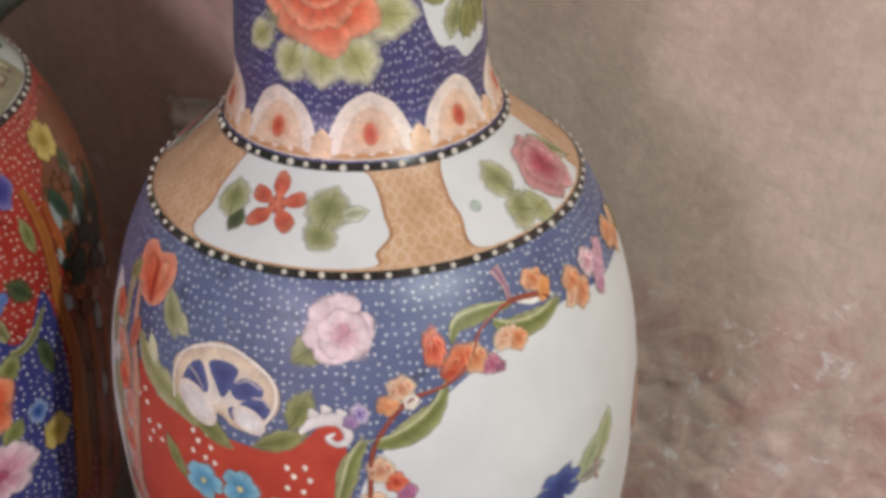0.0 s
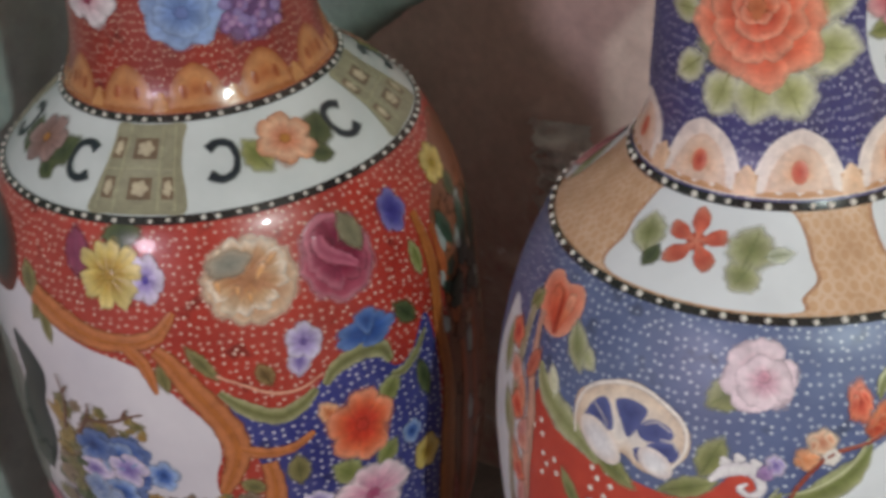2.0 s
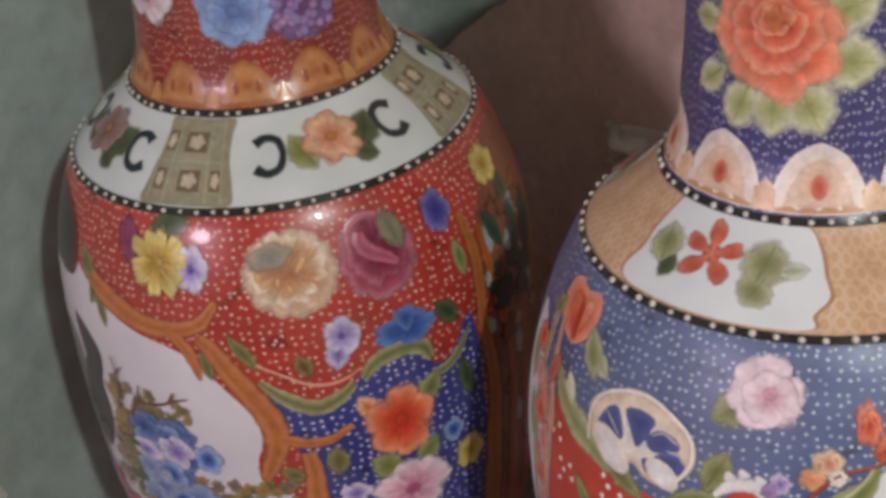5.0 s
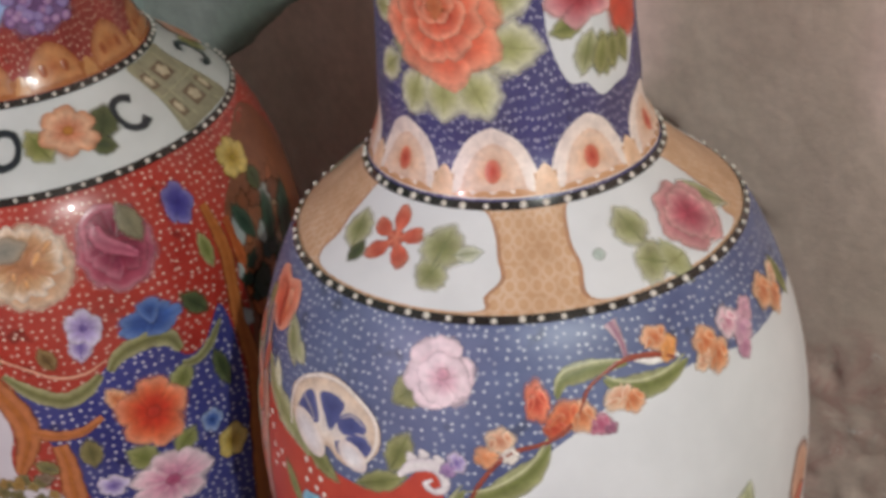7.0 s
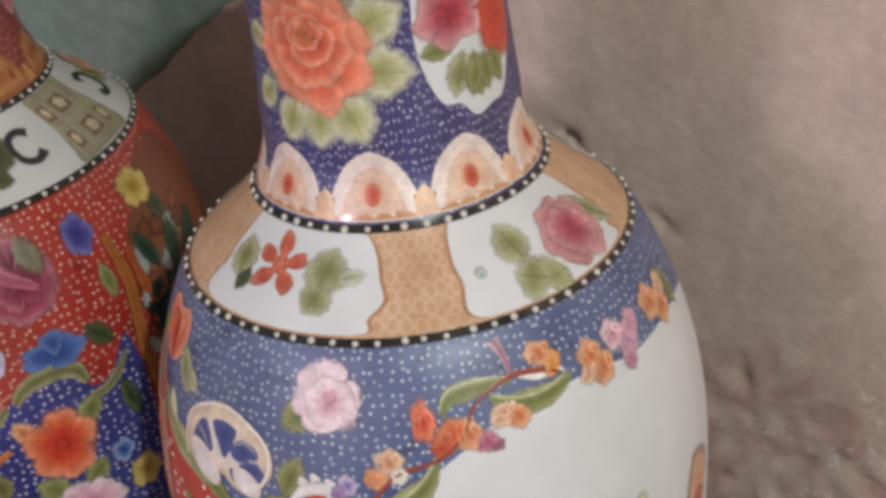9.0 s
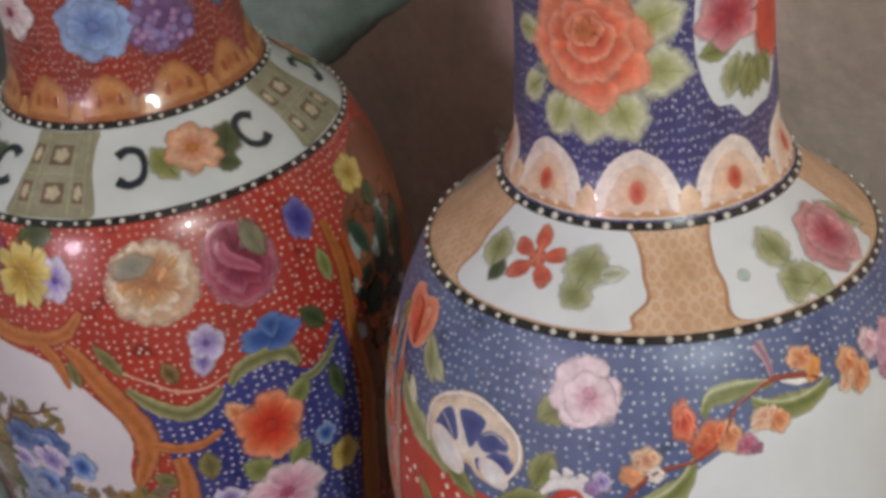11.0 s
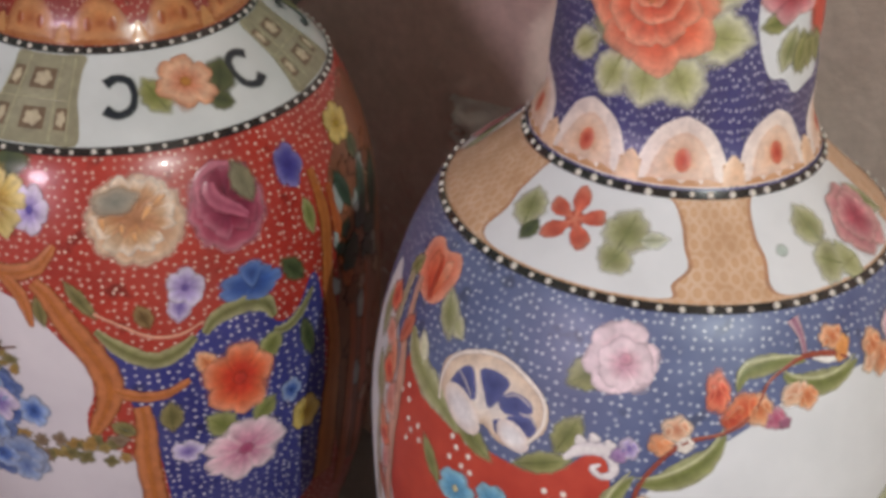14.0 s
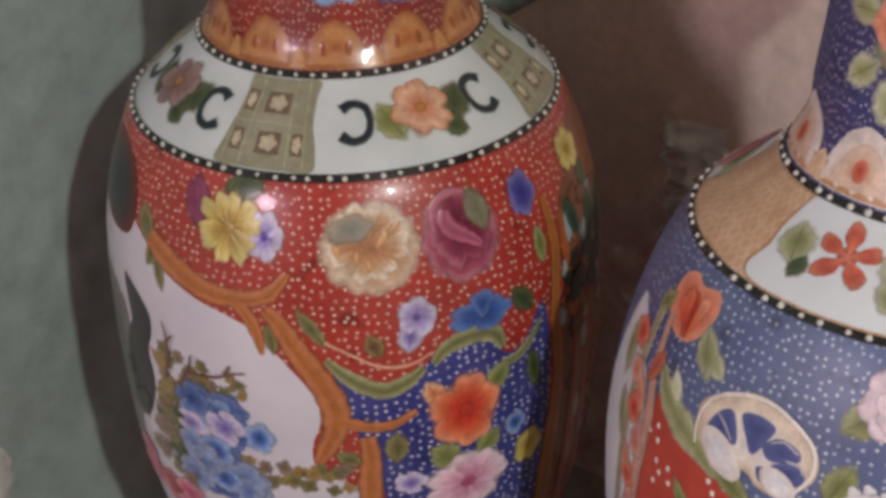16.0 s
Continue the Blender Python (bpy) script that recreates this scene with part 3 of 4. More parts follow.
def dots(brush, name, th, z, places, size, stops, off, parent=None):
    r0 = float(np.interp(z, brush.pot.z, brush.pot.r))
    for u, v in places:
        brush.spot(name, th + math.degrees(u / 1000 / r0), float(np.interp(brush.pot.length(z) + v / 1000, brush.pot.s, brush.pot.z)), oval(size, size * 1.1, 8), stops, off, 0, parent, "", 0.0003, 2)


def five(brush, th, z, w, h, stops, off, turn, label):
    """A plain flower of five round petals."""
    base = brush.spot("flower", th, z, oval(w * .34, h * .34, 12), stops, off, 0, None, label, .0002, 3)
    for i in range(5):
        a = math.tau * i / 5 + radians(turn)
        brush.petal_fan("petal", (radians(th), brush.pot.length(z)), w, h, a, random.uniform(.98, 1.14), .47, stops, off + .0002 + .00003 * i, base, .02, 1.0, .42)
    return base


# ---- the navy vase ----
blue_vase = tagged(new("vase"), "tall navy porcelain vase painted with roses, lemon and white panel", "vase", "porcelain vases")
vase_core(BLUE, blue_vase, WHITE, NAVY, GILT, NECKNAVY, .400, .4316, .548)
bead_ring(BLUE, blue_vase, .400, .0018, 70, .0016)
bead_ring(BLUE, blue_vase, .4316, .0018, 50, .0016)
b = Brush(BLUE, blue_vase, SATIN)

# collar of scallops
part("collar", turned(BLUE, .4345, .4425, off=.0003), TAN, blue_vase, "peach collar of painted scallops")
for k in range(9):
    th = 3.0 + 40 * k
    scallop = b.spot("scallop", th, .4455, arch(37, 28), shades("ecc8b0", "f0d8c8", "f2e0d6", "f4e6de"), .0006, 0, None, "peach scallop with a white edge", .0003)
    b.spot("scallop_fan", th, .4445, arch(27, 20), shades("d8986c", "e0b090", "ecd0bc", "e4bca4"), .0009, 0, scallop, "", .0002, 4)
    b.spot("scallop_dot", th, .4440, oval(7, 10), shades("b83c28", "cc5840", "d88468"), .0014, 0, scallop, "", .0002, 3)
    b.spot("scallop", th + 20, .4392, arch(10, 12), shades("e8bc98", "ecc8a8"), .0008, 0, None, "small peach scallop between larger ones", .0003, 3)

# shoulder cartouches
for c in (-23, 55, 150, -125):
    wide = [(-27, .4295), (-21, .4303), (-8, .4303), (8, .4303), (21, .4303), (25, .4285), (27.5, .423), (28.5, .4165), (29.5, .411), (25.5, .4065), (25, .4028), (12, .4021), (0, .4021), (-12, .4021), (-25, .4024), (-29, .4055), (-28, .4125), (-29, .4195)]
    b.zone("cartouche", (c, .415), [(c + a * 1.02, z) for a, z in wide], shades("b48460", "b48460"), .0003, None, "brown outline of a white cartouche", None, 6)
    b.zone("cartouche", (c, .415), [(c + a * .98, z) for a, z in wide], shades("eef0ee", "e6eae8"), .0005, None, "white cartouche on the shoulder", CHALK)
for c in (-23, 150):
    b.leaf(c - 20.5, .4165, 17, 19, 20, FADED, .0009)
    b.leaf(c + 11.5, .4185, 21, 21, -15, FADED, .0009)
    b.leaf(c + 10, .411, 17, 14, 150, FADED, .0009)
    b.leaf(c + 19, .4175, 8, 13, -80, shades("9aa080", "c0c4ac", "d8dcd0"), .0009)
    b.leaf(c - 16, .411, 9, 11, 170, DARKLEAF, .0009)
    five(b, c - 5, .4182, 28, 27, shades("dc8c70", "cc6650", "bc5440", "cc7c64"), .0012, 20, "coral five-petalled painted flower")
for c in (55, -125):
    b.leaf(c - 9.5, .4185, 17, 20, 12, FADED, .0009)
    b.leaf(c - 9, .408, 22, 15, 60, FADED, .0009)
    b.leaf(c - 3, .4055, 22, 13, 100, shades("8a8c58", "a8aa7c", "c4c8a4"), .0009)
    b.leaf(c + 24, .414, 12, 27, 30, FADED, .0009)
    b.blossom("fruit", c + 11.5, .4135, 35, 36, 7, shades("a84054", "b45464", "c47c84", "d8a8a4"), None, .0013, -20, "rose-red painted fruit", shades("a84458", "c07880", "d8a8a4"), 2, .08)
    b.spot("fruit_spot", c - 22, .414, oval(6, 6), shades("a8b8b0", "c0ccc4"), .0008)

# neck flowers
b.spot("leaf_spray", -15, .502, lobed(62, 66, 9, .26), shades("747a3c", "8c9050", "acac74", "d8d4b4"), .0006, 8, None, "pale green leaves round the rose")
for a, v, t, w, h in ((-16, .4745, 178, 22, 22), (-30, .4745, 160, 18, 22), (-2, .4765, 205, 22, 24), (13, .494, 262, 22, 26), (11, .515, 290, 22, 26), (-46, .482, 130, 14, 18), (-50, .505, 95, 14, 18)):
    b.leaf(a, v, w, h, t, shades("94965c", "b0b078", "ccccaa", "ece8dc"), .0009)
rose = b.blossom("flower", -16, .5045, 52, 54, 8, shades("b83c20", "cc4c2e", "e07050", "f2a888"), None, .0016, 10, "large coral rose painted on the neck", CORAL, 3, .10, (.5, 2))
for a, q, hue in ((0.4, .30, CORAL), (2.2, .26, CORAL), (3.8, .30, CORAL), (5.2, .25, CORAL)):
    b.petal_fan("petal", (radians(-16), b.pot.length(.5105)), 52, 54, a, q, .8, shades("bc5028", "d06844", "eca080"), .0034, rose, .02)
b.spot("flower_heart", -16.5, .511, lobed(8, 12, 4, .2), shades("b0582c", "cc7c50"), .0038, 0, rose, "", .0002, 3)
b.zone("cartouche", (56, .51), [(32, .530), (28, .515), (29, .495), (36, .477), (45, .474), (52, .467), (62, .469), (71, .4715), (82, .49), (86, .51), (83, .530), (57, .534)], shades("f0eae4", "f0e8e2", "d4a4ac"), .0004, None, "white cartouche on the neck", CHALK)
b.leaf(46, .4865, 13, 18, 160, FADED, .0008)
b.leaf(55, .4835, 14, 18, 185, GREEN, .0008)
b.leaf(38, .4985, 10, 16, 100, GREEN, .0008)
b.blossom("flower", 45, .512, 34, 30, 6, shades("9c2c3c", "b84450", "d08088", "e0b0b0"), None, .0012, 20, "rose-red flower painted on the neck")
b.spot("bud", 71, .502, lobed(28, 42, 5, .07), shades("c83c24", "cc4830", "d86c50"), .0014, 15, None, "red bud painted on the neck", .0006)
for k in (-1, 0, 1):
    b.leaf(60 + 7 * k, .4835, 9, 16, 180 + 14 * k, shades("74783c", "8c8c54", "a8a478"), .0018)

# body: red field, white panel
b.zone("red_field", (-32, .28), [(-56, .347), (-50, .338), (-41, .332), (-34, .331), (-28, .3285), (-20, .3285), (-14, .335), (-10, .343), (-7, .342), (-5.5, .330), (-5, .31), (-8, .27), (-15, .23), (-35, .215), (-52, .23), (-58, .28), (-58, .32)], shades("a82c20", "a82c20"), .0004, None, "plain red painted field", CRIMSON)
b.zone("white_panel", (55, .28), [(-4, .30), (0, .25), (15, .19), (50, .17), (95, .19), (118, .26), (112, .335), (98, .358), (82, .366), (62, .367), (50, .371), (38, .371), (28, .368), (20, .359), (12, .349), (6, .339), (0, .327)], shades("eceae6", "f0eeea", "ece6e2"), .0005, None, "plain white porcelain panel", CHALK)

tulip = b.zone("tulip", (-57, .381), [(-65, .389), (-61, .3935), (-57, .3915), (-52, .3935), (-49.5, .389), (-50, .380), (-52.5, .3725), (-56, .3690), (-61, .3705), (-65, .378)], shades("cc4426", "d45030", "dc6848", "e88c6c", "eca488"), .0010, None, "orange tulip painted on navy", None, 7)
b.petal_fan("petal", (radians(-55.5), b.pot.length(.3690)), 44, 52, 1.32, .92, .20, shades("c84828", "e07850", "f0ac8c"), .0016, tulip, .05)
b.petal_fan("petal", (radians(-56), b.pot.length(.3690)), 44, 52, 1.95, .90, .34, shades("b83418", "d0502e", "e27c58"), .0014, tulip, .05)
b.stroke("petal_fold", [(-57, .389), (-56.2, .380), (-55.2, .371)], [.6, 1.8, 1.0], shades("a82c14", "bc4424"), .0020, tulip, "", .0002)
b.leaf(-47.5, .3725, 13, 22, 205, FADED, .0012)
b.leaf(-44.5, .3705, 10, 14, 235, shades("9ca070", "b8b890", "d4d4bc"), .0010)
b.leaf(-66, .376, 10, 14, 150, GREEN, .0010)
b.leaf(-12.5, .374, 15, 20, 130, GREEN, .0008)
b.blossom("flower", -6.6, .3815, 31, 31, 6, shades("d49cb0", "e4bcc8", "eed8de", "ecd4dc"), shades("d090a4", "dcacb8"), .0012, 10, "pale pink flower painted on navy", PINK, 2, .26, (1.5, -2.5))

# lemon half with its leaves
b.stroke("leaf", [(-57.5, .356), (-54, .3475), (-47.5, .3405), (-42, .336), (-37, .3295)], [2, 12, 16, 11, 2], shades("8c9058", "9ca068", "b4b488", "c8c8a8"), .0009, None, "long pale green leaf under the lemon")
for a, z, w, h, t, hue in ((-70, .356, 17, 18, 20, CORAL), (-66.5, .342, 15, 16, 70, shades("d07860", "e09c84", "ecc8b8")), (-63, .3275, 17, 17, 120, CORAL), (-59.5, .3145, 14, 16, 30, shades("d07860", "e09c84", "ecc8b8")), (-61, .296, 15, 16, 200, CORAL)):
    b.spot("flower", a, z, lobed(w, h, 5, .18), hue, .0014, t, None, "coral blossom of the vine border", .0004)
b.leaf(-73, .345, 12, 26, 12, FADED, .0012)
b.leaf(-68, .318, 11, 24, 20, FADED, .0012)
b.leaf(-52, .352, 8, 16, 25, shades("c8c8a0", "e0dcc8"), .0009)
b.leaf(-34, .3315, 11, 26, 62, GREEN, .0009)
b.leaf(-18.5, .3335, 10, 26, -68, GREEN, .0009)
b.leaf(-14.5, .348, 13, 20, -25, GREEN, .0009)
lemon = b.zone("lemon", (-31, .3495), [(-44.3, .356), (-39.3, .364), (-34.2, .369), (-30, .3695), (-25.6, .3666), (-21.2, .3613), (-19, .3556), (-18.7, .3488), (-20, .3432), (-23.9, .3353), (-28.1, .3352), (-31.8, .3391), (-34.6, .3343), (-40.5, .3336), (-44, .3437)], shades("f0e8e0", "f0e6dc", "eedfd0", "ecd8c2", "dcc0a4"), .0012, None, "cut lemon with navy segments", None, 8)
SEGMENT = shades("3c447c", "4a528c", "5c6298")
for middle, corners in (
        ((-38, .351), [(-41.6, .3455), (-40.8, .353), (-38.6, .3585), (-36.4, .3580), (-34.6, .3480), (-37, .3462)]),
        ((-31.2, .356), [(-35, .3598), (-31.5, .3625), (-28, .3608), (-28.4, .3560), (-31, .3470), (-33, .352)]),
        ((-25.8, .3525), [(-29.4, .3520), (-26.6, .3575), (-22.8, .3560), (-22.3, .3515), (-27.4, .3478)]),
        ((-23.4, .3465), [(-27, .3465), (-23, .3500), (-20.6, .3475), (-21.3, .3425), (-24, .3425)]),
        ((-28, .3412), [(-29.6, .3432), (-27.2, .3445), (-26.8, .3395), (-28.6, .3385)])):
    b.zone("segment", middle, corners, SEGMENT, .0016, lemon, "", None, 4)
for path in ([(-40, .3555), (-37.8, .3525), (-35.6, .348)], [(-28, .3545), (-25.5, .3570), (-22.6, .3545)], [(-24.5, .3505), (-22, .3505), (-20.8, .3475)]):
    b.stroke("segment_line", path, [.5, 1.1, .6], shades("c8c4d4", "d8ccc8"), .0020, lemon, "", .0001)
b.stroke("lemon_rim", [(-43.2, .3385), (-43.9, .349), (-42, .3595), (-36, .3668), (-30, .3685), (-24.6, .3650), (-20.2, .3585), (-19.4, .3490), (-22, .3395), (-26, .3355)], [1, 1.8, 2, 2.2, 2.2, 2.2, 2, 2, 1.6, 1], shades("f4ece4", "f0e0d0"), .0020, lemon)
b.spot("lemon_lobe", -37.2, .3408, oval(25, 14), shades("f4f0f0", "f4f0f0", "f0e8e4", "ecdcd0"), .0022, -32, lemon)
b.spot("lemon_lobe", -25, .3402, oval(17, 11), shades("f6f4f4", "f4f0f0", "ecdcd4"), .0022, -25, lemon)
for th, z, n in ((-49.6, .3125, 5), (-36, .3215, 7), (-15, .3165, 6), (-55, .326, 4)):
    dots(b, "white_dot", th, z, [(-5, 5), (3, 6), (-2, 1), (5, 0), (-5, -5), (2, -6), (7, -7)][:n], 2.6, CREAM, .0008)
for a, v in ((-35.5, .304), (-27, .306)):
    b.blossom("flower", a, v, 20, 19, 5, SKYBLUE, shades("e0d8a0"), .0010, 0, "sky-blue flower painted on red", depth=.2)
b.leaf(-43, .309, 8, 22, 35, GREEN, .0010)
b.blossom("flower", -18, .299, 24, 15, 6, AMBER, None, .0010, 0, "orange flower painted on red")
curl = b.stroke("scroll", [(-14.5, .3385), (-11.5, .3440), (-8, .3455), (-5.8, .3425), (-5.2, .3370), (-7.2, .3345), (-9, .3370), (-7.6, .3395)], [2, 6, 6, 5, 4, 3, 3, 1], shades("f2eeec", "ece4e4", "dcd4dc"), .0012, None, "white curled scroll edging the red field")
for a, z in ((-12, .3475), (-9.5, .3495), (-6.5, .3480), (-4.2, .3440)):
    b.spot("frill", a, z, lobed(6, 5, 3, .3, 14), shades("f0ecea", "e4dcdc"), .0013, 0, curl, "", .0002, 3)
b.zone("border_ground", (-68, .29), [(-61, .338), (-66, .350), (-74, .364), (-80, .36), (-84, .30), (-80, .22), (-66, .20), (-58, .24), (-57, .28), (-58, .315)], shades("c8c4bc", "d0ccc4", "d8d0c8"), .0003, None, "pale ground of the vine border", CHALK, 8)
for i in range(9):
    b.leaf(-60 - 2.2 * (i % 2), .352 - .017 * i, 9, 19, 25 if i % 2 else -20, random.choice((shades("c86848", "d89070", "e0b098"), shades("b05038", "cc7c60"), shades("d08078", "e0b0a0"))), .0014)
b.stroke("border", [(-62, .375), (-60, .35), (-57.5, .33), (-58, .30), (-60, .25)], [4, 6, 8, 9, 8], shades("d8a890", "c8907c", "b8a088"), .0010, None, "beige and rose vine border")
b.stroke("border", [(-66, .38), (-66, .34), (-65, .30), (-66, .25)], [5, 7, 7, 6], shades("8c8860", "b4a888", "d0c4ac"), .0010, None, "olive vine border")

# vine along the white panel
VINE = shades("8c3824", "a04c34", "984430")


def crescent(brush, path, wide, label="curled green vine leaf"):
    """A smooth curled leaf with a pale upper edge."""
    ob = brush.stroke("leaf", path, [0.5, .6 * wide, wide, .95 * wide, .55 * wide, .5], shades("70783c", "80864c", "949864", "b0b088"), .0011, None, label, .0006)
    brush.stroke("leaf_edge", [(t - .5, z + wide * .00022) for t, z in path], [0.3, 1.6, 2.2, 1.8, 0.3], shades("c4c49c", "a4a878"), .0017, ob, "", .0002)


b.stroke("vine", [(-3, .298), (-1.6, .3094), (-.7, .331), (2.8, .3443), (7.5, .3529), (14.2, .3565), (19.8, .364), (22.6, .374), (26.5, .3788), (31.2, .3818), (37.4, .3805), (42, .377)], [3, 2.4, 2, 2, 2, 1.8, 1.6, 1.4, 1.6, 2.4, 2.6, 1], VINE, .0016, None, "dark red vine stem")
b.stroke("vine", [(31.5, .382), (31, .389), (29.5, .3955)], [2, 3, 6], shades("8c5070", "b48c9c", "d0b8b8"), .0012, None, "plum bud stem")
crescent(b, [(26, .3765), (29.6, .3725), (35.3, .3705), (40.5, .3715), (44.8, .3745)], 11)
b.stroke("white_gap", [(33, .3805), (37, .3785), (43, .3775)], [1, 3.5, 1], shades("f0ece8", "e4e4dc"), .0013)
crescent(b, [(16.5, .372), (17.9, .3785), (21.7, .3808), (26.5, .3812), (31.5, .3800)], 9)
crescent(b, [(-1, .3335), (3.6, .3355), (8.6, .3412), (12.2, .3478), (14.6, .3555)], 12)
crescent(b, [(-7.8, .300), (-6.2, .3150), (-4.6, .327), (-1.5, .337)], 10)
def brushed(a, z, w, h, t, hue):
    """A loose blossom of a few brush touches."""
    ob = b.spot("flower", a, z, lobed(w, h, 5, .14), hue, .0014, t, None, "brushed blossom on the vine", .0005, 5)
    for k in (-1, 1):
        b.spot("petal", a + k * w * .11, z + .0012 * k, petal(h * .62, w * .42), [(p, [min(1, x * (1.12 if k > 0 else .86)) for x in c]) for p, c in hue], .0019, t + 22 * k, ob, "", .0002, 3)


for touch in ((12.6, .372, 11, 21, 5, CORAL), (17.8, .3655, 14, 17, -35, shades("c04828", "d86c40", "e8a070")), (21, .3645, 13, 16, 10, AMBER), (15.6, .3615, 11, 11, 40, shades("b83820", "cc5838", "dc8c68")), (28.5, .369, 12, 15, -60, PEACH), (31.2, .3672, 11, 14, 200, AMBER), (24.2, .3605, 11, 11, 0, shades("a84468", "c07088", "d8a4b0")), (26, .3585, 6, 8, 230, shades("8c4c6c", "b07c90"))):
    brushed(*touch)
for touch in ((38.6, .3862, 15, 11, -30, AMBER), (41, .381, 9, 13, 160, shades("d88438", "e4a868")), (50, .377, 15, 16, 20, AMBER), (52.3, .3705, 14, 18, 170, AMBER), (48.5, .371, 9, 12, 120, PEACH)):
    brushed(*touch)
for touch in ((57.5, .379, 14, 17, 20, PINK), (61, .3735, 14, 20, 190, shades("c088a8", "d4a4b8", "e4c4d0")), (63.5, .378, 12, 16, -50, shades("c88ca4", "dcb4c0")), (60, .3665, 9, 13, 200, shades("b87898", "d0a0b4"))):
    brushed(*touch)
for touch in ((73, .378, 17, 19, 10, AMBER), (77.5, .372, 17, 20, 190, AMBER), (80, .378, 12, 16, -40, PEACH), (5.3, .3575, 14, 13, 10, PEACH), (2.6, .351, 11, 12, 60, shades("d88450", "e4b088")), (7, .352, 8, 9, 200, CREAM), (-2.9, .348, 9, 11, 20, LILAC), (-4.6, .3445, 8, 8, 100, shades("8c68a0", "b498c0"))):
    brushed(*touch)
for touch in ((.5, .3225, 14, 15, 10, PEACH), (3.4, .3165, 11, 13, 210, CORAL), (5.4, .311, 10, 11, 160, shades("a05080", "c48cac")), (-.8, .306, 15, 15, 60, PEACH), (1.8, .299, 13, 12, 200, CORAL)):
    brushed(*touch)
b.leaf(84, .374, 9, 24, 15, GREEN, .0015)
# spray low on the panel
b.blossom("flower", 37.5, .2875, 30, 22, 7, shades("28346c", "3c4c90", "6474a8"), None, .0010, 15, "dark blue flower on the white panel", None, 1, .45)
b.leaf(47, .2935, 14, 26, -50, shades("94a074", "acb48c", "ccd0b8"), .0009)
b.leaf(52, .298, 16, 26, -25, shades("8c9868", "b4b890", "d0d4b4"), .0009)
b.leaf(47.5, .284, 10, 22, -100, shades("807c74", "a09c90", "c8c4bc"), .0009)
b.stroke("stem", [(50, .276), (49, .285), (51, .295)], [2.4, 2.0, 1.0], shades("9c7c74", "b09890"), .0010)
edge_flower = b.spot("flower", 76, .283, lobed(34, 38, 4, .10), shades("d49878", "dcaa8c", "e0b498", "94645c"), .0010, 10, None, "peach flower with a brown outline at the panel's edge")
b.spot("petal", 75, .272, lobed(20, 16, 4, .14), shades("c04c30", "d07454"), .0015, 0, edge_flower, "", .0002, 4)

# ---- the red vase ----
red_vase = tagged(new("vase"), "tall red porcelain vase painted with peonies and a landscape panel", "vase", "porcelain vases")
vase_core(RUST, red_vase, WHITE, RED, WHITE, DEEPRED, .4012, .4359, .582)
bead_ring(RUST, red_vase, .4012, .0021, 82, .0014)
bead_ring(RUST, red_vase, .4359, .0020, 61, .0013)
r = Brush(RUST, red_vase, ENAMEL)

part("collar", turned(RUST, .438, .4455, off=.0003), ORANGE, red_vase, "orange collar of painted discs")
for k in range(12):
    th = 15.5 + 30 * k
    disc = r.spot("scallop", th, .4475, arch(29, 22), shades("a05830", "b87848", "c08858", "985430"), .0006, 0, None, "orange scallop with brown spots", .0003)
    for d in (-5, 5):
        r.spot("scallop_dot", th + d, .4468, oval(4, 7), shades("8c4420", "a86038"), .0012, 0, disc, "", .0002, 3)
    r.spot("scallop", th + 15, .4418, arch(9, 10), shades("bc8450", "c08c58"), .0006, 0, None, "small orange scallop between larger ones", .0002, 3)

